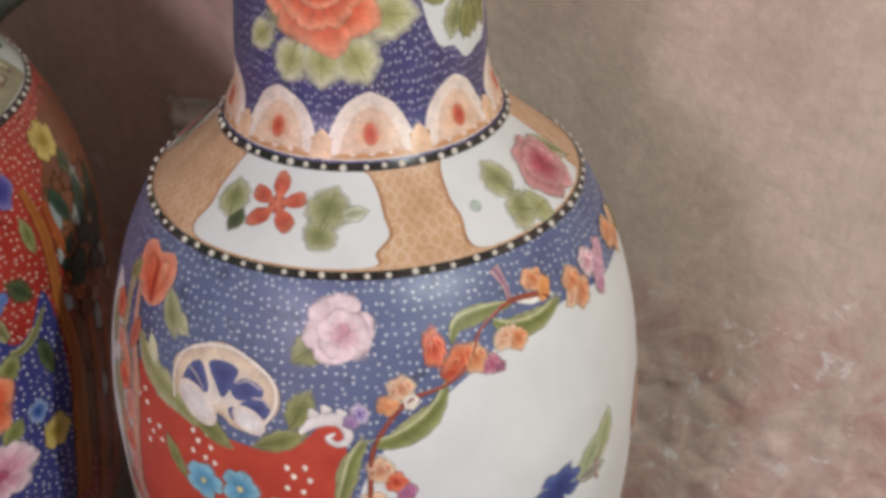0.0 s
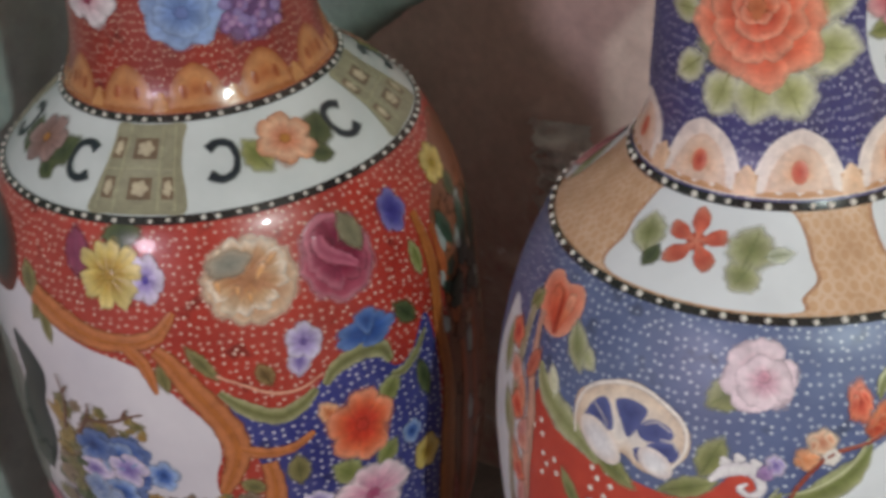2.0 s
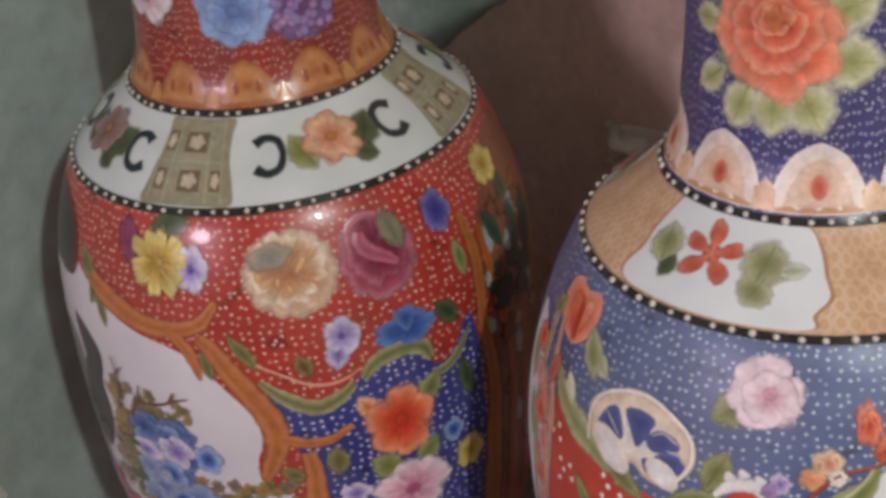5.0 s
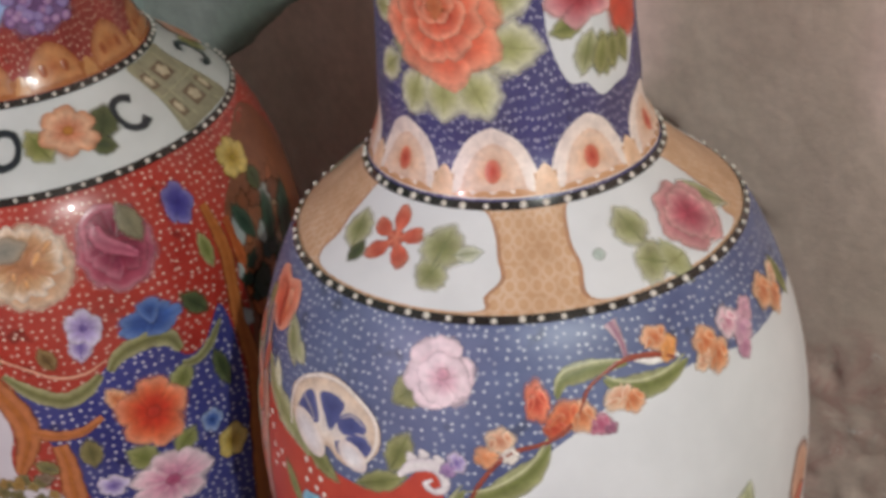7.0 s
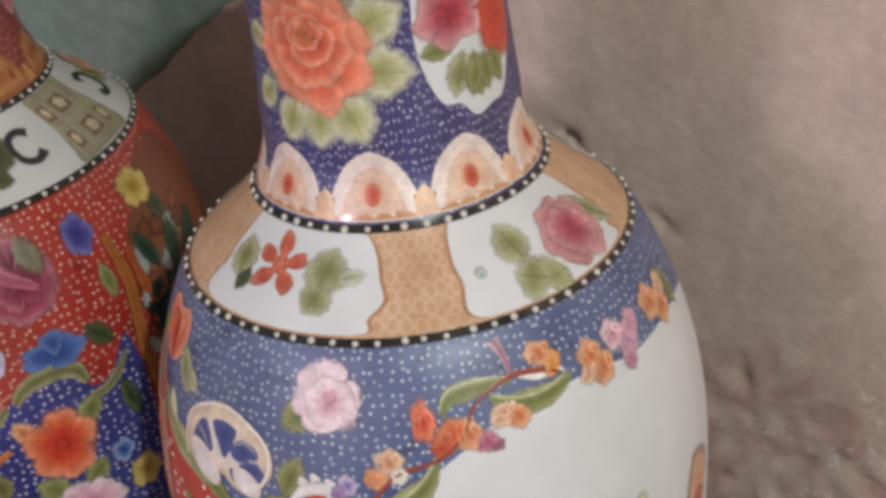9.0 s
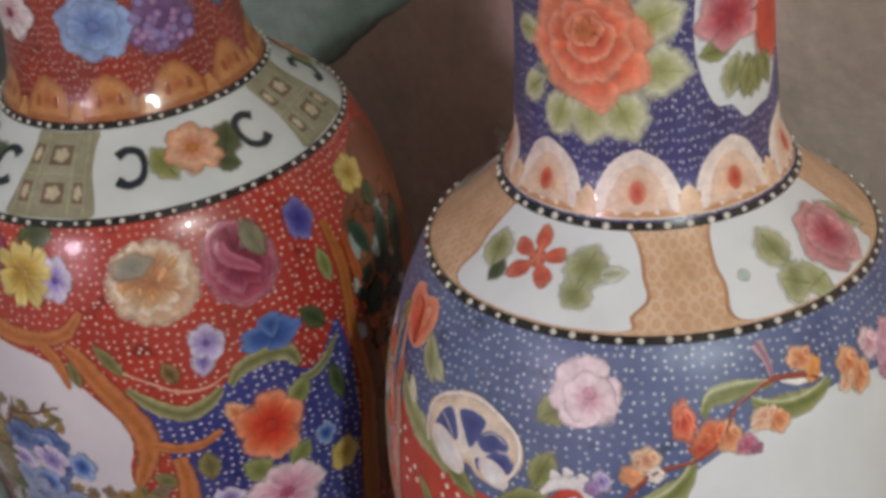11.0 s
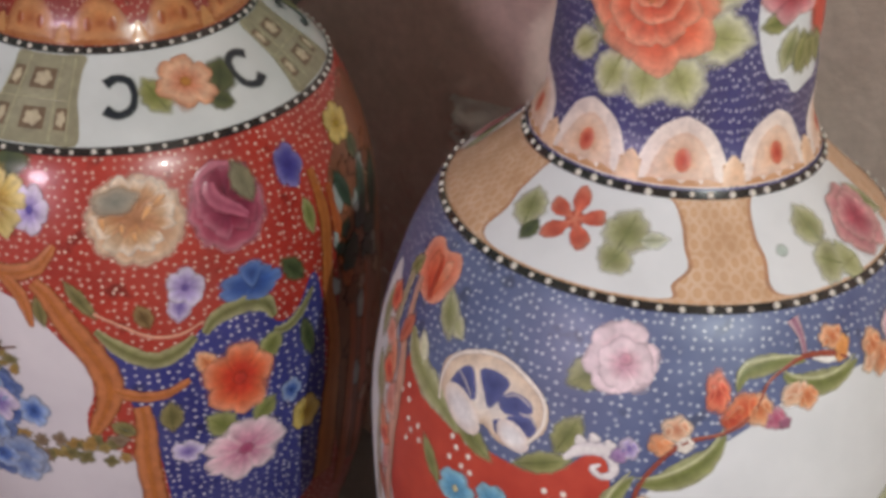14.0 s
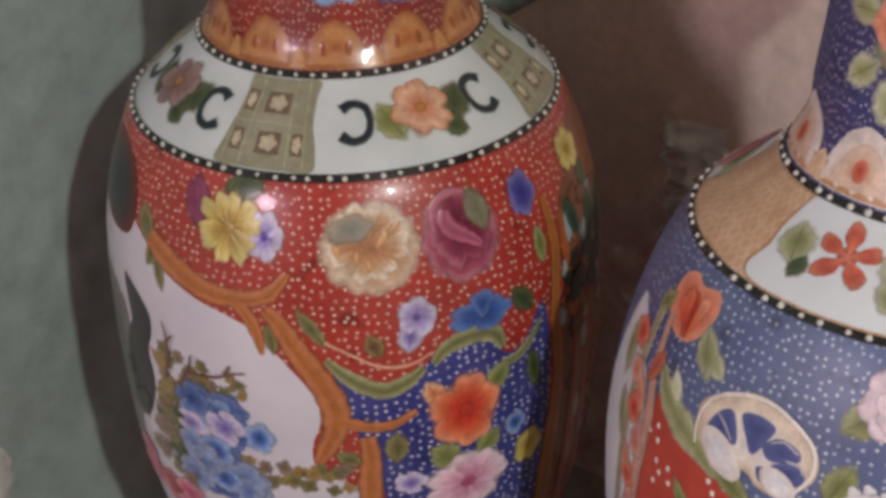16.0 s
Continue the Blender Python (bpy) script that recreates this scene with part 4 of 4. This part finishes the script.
OLIVE = shades("a09c84", "928e74")
for k in range(4):
    c = -4 + 91 * k
    r.zone("green_panel", (c, .418), [(c - 13.5, .4035), (c - 6, .4034), (c, .4034), (c + 6, .4034), (c + 13, .4036), (c + 13.5, .411), (c + 12.5, .42), (c + 13, .428), (c + 14, .4338), (c + 5, .434), (c - 5, .434), (c - 12, .4338), (c - 12, .428), (c - 12, .42), (c - 13, .411)], OLIVE, .0004, None, "olive panel with framed squares", None, 8)
    for a in (-11.5, -6.3, 6, 10.5):
        r.stroke("panel_line", [(c + a, .4045), (c + a * .98, .418), (c + a, .433)], [.9, .9, .9], shades("b4b090", "a8a484"), .0008)
    r.stroke("panel_line", [(c - 12, .4185), (c, .4192), (c + 10, .4185)], [.9, .9, .9], shades("b4b090", "a8a484"), .0010)
    for a, z in ((.5, .4256), (.5, .4125), (-9, .4125), (-9, .4255), (8.5, .4125)):
        w = 12 if a == .5 else 6
        square = r.spot("square", c + a, z, [(w * x, 11 * y) for x, y in ((-.5, -.5), (0, -.5), (.5, -.5), (.5, 0), (.5, .5), (0, .5), (-.5, .5), (-.5, 0))], shades("7c6854", "74604c"), .0007, 0, None, "brown framed square", .0001, 3)
        r.spot("square_flower", c + a, z, lobed(w * .72, 8, 5, .25), shades("c8bca0", "bcb094"), .0012, 0, square, "", .0002, 3)
    f = c + 45
    # last repeat: shade is put into its darker flower and leaf colours
    dark = k == 3
    r.leaf(f - 10, .4190, 16, 21, 25, GREEN if not dark else DARKLEAF, .0008)
    r.leaf(f + 11.5, .4205, 17, 22, -35, DARKLEAF, .0008)
    r.leaf(f + 8, .413, 12, 14, -120, DARKLEAF, .0008)
    r.blossom("flower", f, .4215, 32, 30, 6, shades("b86038", "d09070", "dcb090", "c88c68") if not dark else shades("6c4c44", "8c6c64", "98807c"), shades("b07838"), .0012, 12, "soft orange flower painted on the shoulder" if not dark else "shade-browned flower painted on the shoulder", depth=.22)
    for s in (-1, 1):
        u = [(-s * x, y) for x, y in ((-4.4, .0044), (-1, .0062), (3.0, .0048), (4.0, .0004), (2.6, -.0042), (-1.2, -.0060), (-4.6, -.0038))]
        hook = r.stroke("hook", [(f + (20.5 if s > 0 else -20) + x, .4195 + y) for x, y in u], [6, 4.4, 4.2, 3.2, 4.2, 4.4, 6], INK, .0012, None, "black C-shaped scroll")

# neck: bunch of grapes, blue flower, white flower
r.blossom("flower", 15, .4845, 39, 38, 7, shades("5c74ac", "7890c0", "98acd0"), shades("6c7cb0"), .0008, 0, "pale blue flower painted on the neck", None, 2, .1)
grapes = r.spot("grape_base", 46, .480, lobed(44, 36, 9, .08), shades("644870", "745884", "94789c"), .0008, 0, None, "bunch of purple grapes painted on the neck", .0004)
for i in range(34):
    a, q = random.uniform(0, math.tau), math.sqrt(random.random())
    r.spot("grape", 46 + math.cos(a) * q * 17, .480 + math.sin(a) * q * .0155, oval(6.5, 6.5, 10), random.choice((shades("b898b8", "8c6898", "744c80"), shades("c4a4c0", "9c78a4", "80588c"), shades("a090bc", "7c649c"))), .0013 + .00002 * i, 0, grapes, "", .0005, 3)
r.blossom("flower", -32, .490, 38, 30, 5, shades("b87888", "e0ccd0", "ece4e4"), shades("8c3850"), .0008, 0, "white flower painted on the neck", None, 1, .2)
r.leaf(80, .487, 14, 26, 10, shades("3c5078", "586c94", "7c8cac"), .0008)
r.blossom("flower", 110, .485, 36, 34, 6, ROSY, None, .0008, 0, "rose flower painted on the neck")

# fields of the body
r.zone("navy_field", (42, .24), [(12.5, .312), (18, .300), (23, .2955), (28, .300), (33, .313), (40, .3175), (46, .315), (50, .302), (55, .304), (61, .320), (63, .29), (62, .24), (60, .18), (40, .16), (25, .18), (21, .24), (15, .285)], shades("303c90", "303c90"), .0004, None, "navy dotted field", NAVYGLOSS)
r.zone("landscape_panel", (-20, .27), [(-47, .367), (-40, .3630), (-34, .3565), (-27, .347), (-18, .3395), (-8, .334), (-2, .326), (4, .310), (8.5, .295), (9, .28), (7, .265), (8, .25), (15, .24), (17, .22), (10, .17), (-20, .15), (-50, .17), (-72, .22), (-76, .30), (-66, .352)], shades("e4d8dc", "dcd0d8", "d4ccd4"), .0004, None, "pale lilac landscape panel", LILACGLAZE)

# gilt scroll frame
def frame_stroke(path, widths, off=.0012, label="orange gilt scroll frame"):
    widths = [1.2 * w for w in widths]
    ob = r.stroke("scroll", path, widths, shades("b86c40", "c47c50", "a8643c"), off, None, label, .0008)
    r.stroke("scroll_line", path, [w * .22 for w in widths], shades("ac6430", "bc743c"), off + .0008, ob)
    return ob


frame_stroke([(-32, .3605), (-27, .3555), (-21, .350), (-14, .3455), (-6, .3455), (0, .350), (4, .361)], [10, 12, 12, 10, 8, 7, 3])
frame_stroke([(-9, .347), (-5, .338), (-3, .329), (-2, .318)], [6, 7, 6, 2])
frame_stroke([(-1, .342), (2, .335), (5, .323), (9, .308), (12, .293), (12.5, .28), (10.5, .267), (8, .256)], [6, 9, 11, 12, 13, 12, 9, 5])
frame_stroke([(18.5, .272), (19, .258), (18.5, .24), (19, .215), (20, .18)], [7, 9, 11, 11, 10])
frame_stroke([(12, .284), (18, .278), (24, .278), (29, .284)], [6, 6, 5, 3], .0010)
r.stroke("scroll", [(65.5, .372), (66.5, .345), (65, .31), (66, .27), (64, .23), (63, .18)], [5, 9, 9, 12, 16, 17], shades("a8602c", "bc743c", "98582c"), .0010, None, "brown scroll at the side of the body", .0005)
for a, z, w, h, t in ((-28.5, .3455, 8, 20, 195), (-34, .3655, 13, 20, 25), (-31, .3525, 9, 16, 150), (0, .327, 8, 17, 10), (8.5, .334, 8, 24, 35), (24.5, .263, 13, 19, 0), (14.5, .258, 10, 14, 60)):
    r.leaf(a, z, w, h, t, shades("5c5834", "7c7448", "a09468"), .0010)

# red ground flowers
r.leaf(-7, .3955, 22, 15, 10, DARKLEAF, .0006)
r.leaf(-19, .386, 15, 26, 10, shades("783050", "904860"), .0006)
r.blossom("flower", -1.2, .3765, 19, 27, 5, LILAC, shades("5040a0"), .0008, 0, "lilac flower beside a yellow one")
r.blossom("flower", -9.9, .378, 35, 36, 10, shades("846420", "b89440", "d4bc6c", "dcc888"), shades("a07c30", "b89444"), .0012, 10, "yellow flower painted on red", YELLOW, 1, .28)
peony = r.spot("flower", 21.6, .3715, lobed(51, 47, 13, .07), shades("a87450", "b88460", "c49470", "d0ac8c", "ecdcc4"), .0010, 0, None, "large tan peony with a ruffled cream rim", .0006, 8)
for i in range(14):
    a = math.tau * (i + .3 * random.random()) / 14
    r.petal_fan("petal", (radians(21), r.pot.length(.3735)), 47, 43, a, random.uniform(.80, .96), .27, random.choice((shades("9c6038", "b07c54", "c49870", "ecdcc8"), shades("b4743c", "bc8c60", "c8a480", "f0e2d0"), shades("947050", "a88868", "c0a080", "e4d4bc"))), .0012 + .00004 * (i % 4), peony, .08, 3.0)
for a, z, w, h, t in ((14.5, .371, 5, 9, 10), (18.5, .368, 4, 8, 0), (24, .375, 6, 12, -35), (27, .380, 5, 10, -50), (21, .364, 4, 8, 5)):
    r.spot("petal", a, z, petal(h, w), shades("e0a868", "d4a070", "c89870"), .0019, t, peony, "", .0002, 3)
r.spot("peony_heart", 17.5, .3805, lobed(26, 15, 5, .14), shades("848478", "948e80", "b09c84"), .0022, 12, peony)
plum = r.spot("flower", 41.8, .370, lobed(43, 48, 9, .08), shades("701830", "7c2038", "8c2c44", "a44c60", "d09aa4"), .0010, 20, None, "large plum peony with a pink rim", .0006, 8)
for i in range(10):
    a = math.tau * (i + .3 * random.random()) / 10
    r.petal_fan("petal", (radians(42), r.pot.length(.3745)), 40, 48, a, random.uniform(.74, .90), .36, random.choice((shades("581226", "6c1a32", "842c44", "a85868"), shades("601630", "76223c", "8c364e", "b87080"))), .0013 + .00004 * (i % 4), plum, .08, 2.5)
r.stroke("peony_fold", [(38.6, .383), (38.4, .378), (40.2, .373), (43.5, .3685), (46, .364)], [5, 9, 9, 7, 3], shades("a04860", "bc6c80", "a85064"), .0024, plum, "", .0007)
r.stroke("peony_fold", [(35.5, .375), (36, .385), (40, .390), (44, .389)], [2, 4, 5, 2], shades("c07484", "b46474"), .0022, plum)
r.leaf(46.5, .380, 13, 22, 15, shades("706c54", "8c8468"), .0022)
r.blossom("flower", 59.6, .3785, 19, 25, 5, shades("38307c", "504c94", "8078ac"), None, .0010, 0, "blue-violet flower painted on red")
r.blossom("flower", 81.5, .3815, 26, 23, 5, YELLOW, shades("a88c28"), .0010, 0, "yellow flower painted on red", YELLOW, 1, .16)
r.leaf(85, .366, 14, 15, 180, DARKLEAF, .0008)
r.leaf(61.8, .351, 9, 20, 5, GREEN, .0010)
r.leaf(28.5, .3265, 13, 17, 170, LILAC, .0008)
r.blossom("flower", 30, .3365, 20, 22, 5, shades("8068a8", "b0a0cc", "d4ccdc"), shades("6c5898"), .0010, 10, "lilac flower painted on red", None, 1, .14)
r.blossom("flower", 44.3, .3295, 39, 19, 5, shades("243c78", "3c5ca0", "6c88bc"), None, .0009, 0, "blue flower over the olive scroll", None, 1, .2)
r.spot("flower", 44.5, .3345, petal(18, 21), shades("2c4480", "4868a8", "7c94c0"), .0014, 0, None, "", .0004)
r.leaf(55, .328, 12, 20, 40, DARKLEAF, .0008)
r.leaf(21, .3235, 10, 14, 20, shades("5c4424", "7c6440", "a88c60"), .0010)
r.stroke("thread", [(11, .327), (16, .3205), (22, .3125), (28, .3115), (33, .3165)], [1.6, 1.8, 2.2, 2, 1], shades("e0a890", "d89478"), .0014, None, "pale coral thread")

# olive swags
SWAG = shades("6c6c40", "8c8a5c", "b8b48c")
r.stroke("swag", [(11, .3175), (16, .306), (22, .2985), (27, .3015), (31, .3085)], [3, 9, 10, 9, 4], SWAG, .0010, None, "olive swag edging the navy field")
r.stroke("swag", [(33, .309), (36, .3165), (42, .3195), (47, .316), (49, .3065)], [4, 9, 11, 10, 4], SWAG, .0010, None, "olive swag edging the navy field")
r.stroke("swag", [(48.5, .2985), (52, .297), (56, .302), (60, .312)], [3, 6, 6, 2], SWAG, .0010, None, "olive swag edging the navy field")

# navy field flowers
r.leaf(47.5, .290, 14, 20, -40, GREEN, .0007)
r.leaf(33, .291, 12, 18, 30, AMBER, .0007)
r.blossom("flower", 39.6, .278, 43, 45, 5, shades("b4281a", "d04028", "dc6c44", "e89c78"), shades("c03428", "c84430"), .0011, 10, "orange-red flower painted on navy", None, 1, .14)
r.leaf(35, .2515, 17, 20, 50, GREEN, .0008)
r.leaf(45, .2525, 14, 18, -50, GREEN, .0008)
r.leaf(57.5, .285, 10, 26, 10, DARKLEAF, .0008)
r.blossom("flower", 40, .231, 50, 41, 7, shades("b86888", "dc98b0", "ecc0cc", "ecd8dc"), shades("b04870", "c06888"), .0011, 0, "pink peony painted on navy", PINK, 1, .14)
r.blossom("flower", 27, .239, 18, 15, 5, LILAC, None, .0010, 0, "lilac flower painted on navy")
r.blossom("flower", 56, .237, 20, 24, 5, YELLOW, None, .0010, 0, "yellow flower painted on navy")
r.blossom("flower", 52, .257, 14, 16, 5, BLUES, None, .0010, 0, "pale blue flower painted on navy")

# landscape: bush of blue flowers, twigs, dark tree
random.seed(9)
for i in range(34):
    a, v = -25 + 22 * random.random(), .228 + .062 * random.random()
    if v > .27 and a > -9:
        continue
    r.blossom("flower", a, v, random.uniform(18, 30), random.uniform(16, 25), 5, random.choice((shades("2c3c74", "48609c", "7484b0"), BLUES, LILAC, shades("586ca4", "8094bc", "a4acc4"))), None, .0008 + .00006 * i, random.uniform(0, 90), "blue flower of the painted bush", None, 1, .2)
OCHRES = (shades("7c6438", "94804c", "a8946c"), shades("8c6c38", "a08048", "b89c70"), shades("5c5434", "787048", "948c6c"), shades("6c5848", "84705c", "a09080"))


def dab(a, v, w, h, hues, off, name="foliage"):
    """A loose touch of the brush with a ragged rim."""
    r.spot(name, a, v, lobed(w, h, random.choice((4, 5, 7)), .30, 26), random.choice(hues), off, random.uniform(0, 180), None, "", .0002, 4)


for i in range(40):
    a = -33 + 17 * random.random()
    v = .262 + .046 * random.random() * (1 - .4 * abs(a + 27) / 10)
    dab(a, v, random.uniform(9, 17), random.uniform(7, 13), OCHRES, .0009 + .00002 * i)
for i in range(16):
    dab(-19 + 12 * random.random(), .290 + .012 * random.random(), random.uniform(6, 12), random.uniform(5, 9), OCHRES, .0010 + .00002 * i)
for i in range(26):
    dab(-36 + 13 * random.random(), .222 + .045 * random.random(), random.uniform(9, 16), random.uniform(8, 13), OCHRES[2:] + (DARKLEAF,), .0030 + .00002 * i)
for i in range(24):
    dab(-10 + 24 * i / 23, .2375 + .014 * random.random(), random.uniform(8, 14), random.uniform(6, 11), OCHRES, .0012 + .00002 * i)
for path in ([(-28, .285), (-26.5, .300), (-26.5, .312), (-27.5, .319)], [(-26.6, .308), (-24.5, .314)], [(-24, .285), (-20.3, .299), (-19.5, .307)], [(-21, .296), (-14, .2985), (-9, .3035), (-6, .3055)], [(-11, .302), (-9.5, .308)]):
    r.stroke("twig", path, [2.4, 1.8, 1.0], shades("6c4c40", "7c5c50"), .0030)
# soft grey-olive field, darker than the panel, out to its left edge
r.zone("olive_field", (-58, .27), [(-44, .312), (-43, .285), (-42, .25), (-50, .21), (-66, .20), (-78, .25), (-78, .31), (-60, .325)], shades("58584c", "5c5a50", "68645c", "807c78"), .0006, None, "grey-olive field at the panel's left edge", None, 8)
r.zone("dark_tree", (-38.5, .288), [(-43, .331), (-38.5, .328), (-34.5, .322), (-32.3, .3150), (-32.6, .3050), (-34.3, .294), (-33.4, .278), (-34.6, .264), (-39, .247), (-45, .250), (-46, .27), (-44.5, .29), (-40.5, .308), (-41, .320)], shades("10141c", "12171f", "181d26", "242830"), .0010, None, "dark painted tree at the panel's edge", None, 8)
for i in range(8):
    dab(-46 + 8 * random.random(), .245 + .03 * random.random(), 12, 14, (shades("1c2428", "2c3434"), shades("38382c", "4c4a3c")), .0014 + .00002 * i)
r.zone("dark_tree", (-52, .372), [(-42, .382), (-39, .366), (-42, .353), (-52, .351), (-66, .36), (-66, .388), (-52, .392)], shades("20262c", "2c2c2c", "3c2c28", "6c2a20"), .0008, None, "dark painted leaves beside the frame", None, 6)
for i in range(8):
    r.blossom("flower", -48 + 22 * random.random(), .19 + .035 * random.random(), 24, 20, 5, random.choice((ROSY, shades("842028", "a84048", "c07070"))), None, .0010 + .0001 * i, 20 * i, "red flower low in the landscape")

# side panel turned away from the light; its shade is put into darker colours
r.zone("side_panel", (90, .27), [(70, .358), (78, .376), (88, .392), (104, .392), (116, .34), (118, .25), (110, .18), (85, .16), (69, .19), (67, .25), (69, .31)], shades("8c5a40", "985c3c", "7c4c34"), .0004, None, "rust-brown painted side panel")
for i in range(22):
    dab(69 + 24 * random.random(), .19 + .17 * random.random(), random.uniform(12, 22), random.uniform(10, 20), (shades("a86440", "8c5434"), shades("b89880", "a08468"), shades("80482c", "6c4028")), .0007 + .0006 * (i % 2), "foliage")
for a, z, w, h in ((73, .350, 15, 22), (81, .335, 15, 24), (70, .330, 9, 16), (86, .352, 14, 20), (67.5, .303, 10, 15), (78, .278, 13, 22), (88, .305, 14, 26), (75, .235, 12, 22)):
    r.spot("pale_gap", a, z, lobed(w, h, 5, .2), shades("b8c4c0", "a8b0ac", "8c8c84"), .0011, random.uniform(-30, 30), None, "", .0002, 3)
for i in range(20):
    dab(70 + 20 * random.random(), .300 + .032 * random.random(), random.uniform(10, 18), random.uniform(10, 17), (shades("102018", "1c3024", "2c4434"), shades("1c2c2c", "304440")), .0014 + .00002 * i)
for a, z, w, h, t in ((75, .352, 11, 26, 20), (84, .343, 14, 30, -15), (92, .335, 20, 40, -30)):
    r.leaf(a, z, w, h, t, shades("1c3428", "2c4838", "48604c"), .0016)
for path in ([(72, .16), (72, .22), (74, .27), (72, .31)], [(80, .17), (79, .24), (82, .30)], [(73, .30), (71, .325), (70, .36)]):
    r.stroke("trunk", path, [12, 11, 8, 5], shades("a85026", "bc6a3a", "984822"), .0010, None, "rust-brown painted trunk")

TILT = Matrix.Translation((-0.2889, 0.0954, 0.40)) @ Matrix.Rotation(0.0387, 4, (0.0373, -0.0102, 0)) @ Matrix.Translation((0, 0, -0.40))
red_vase.matrix_basis = TILT
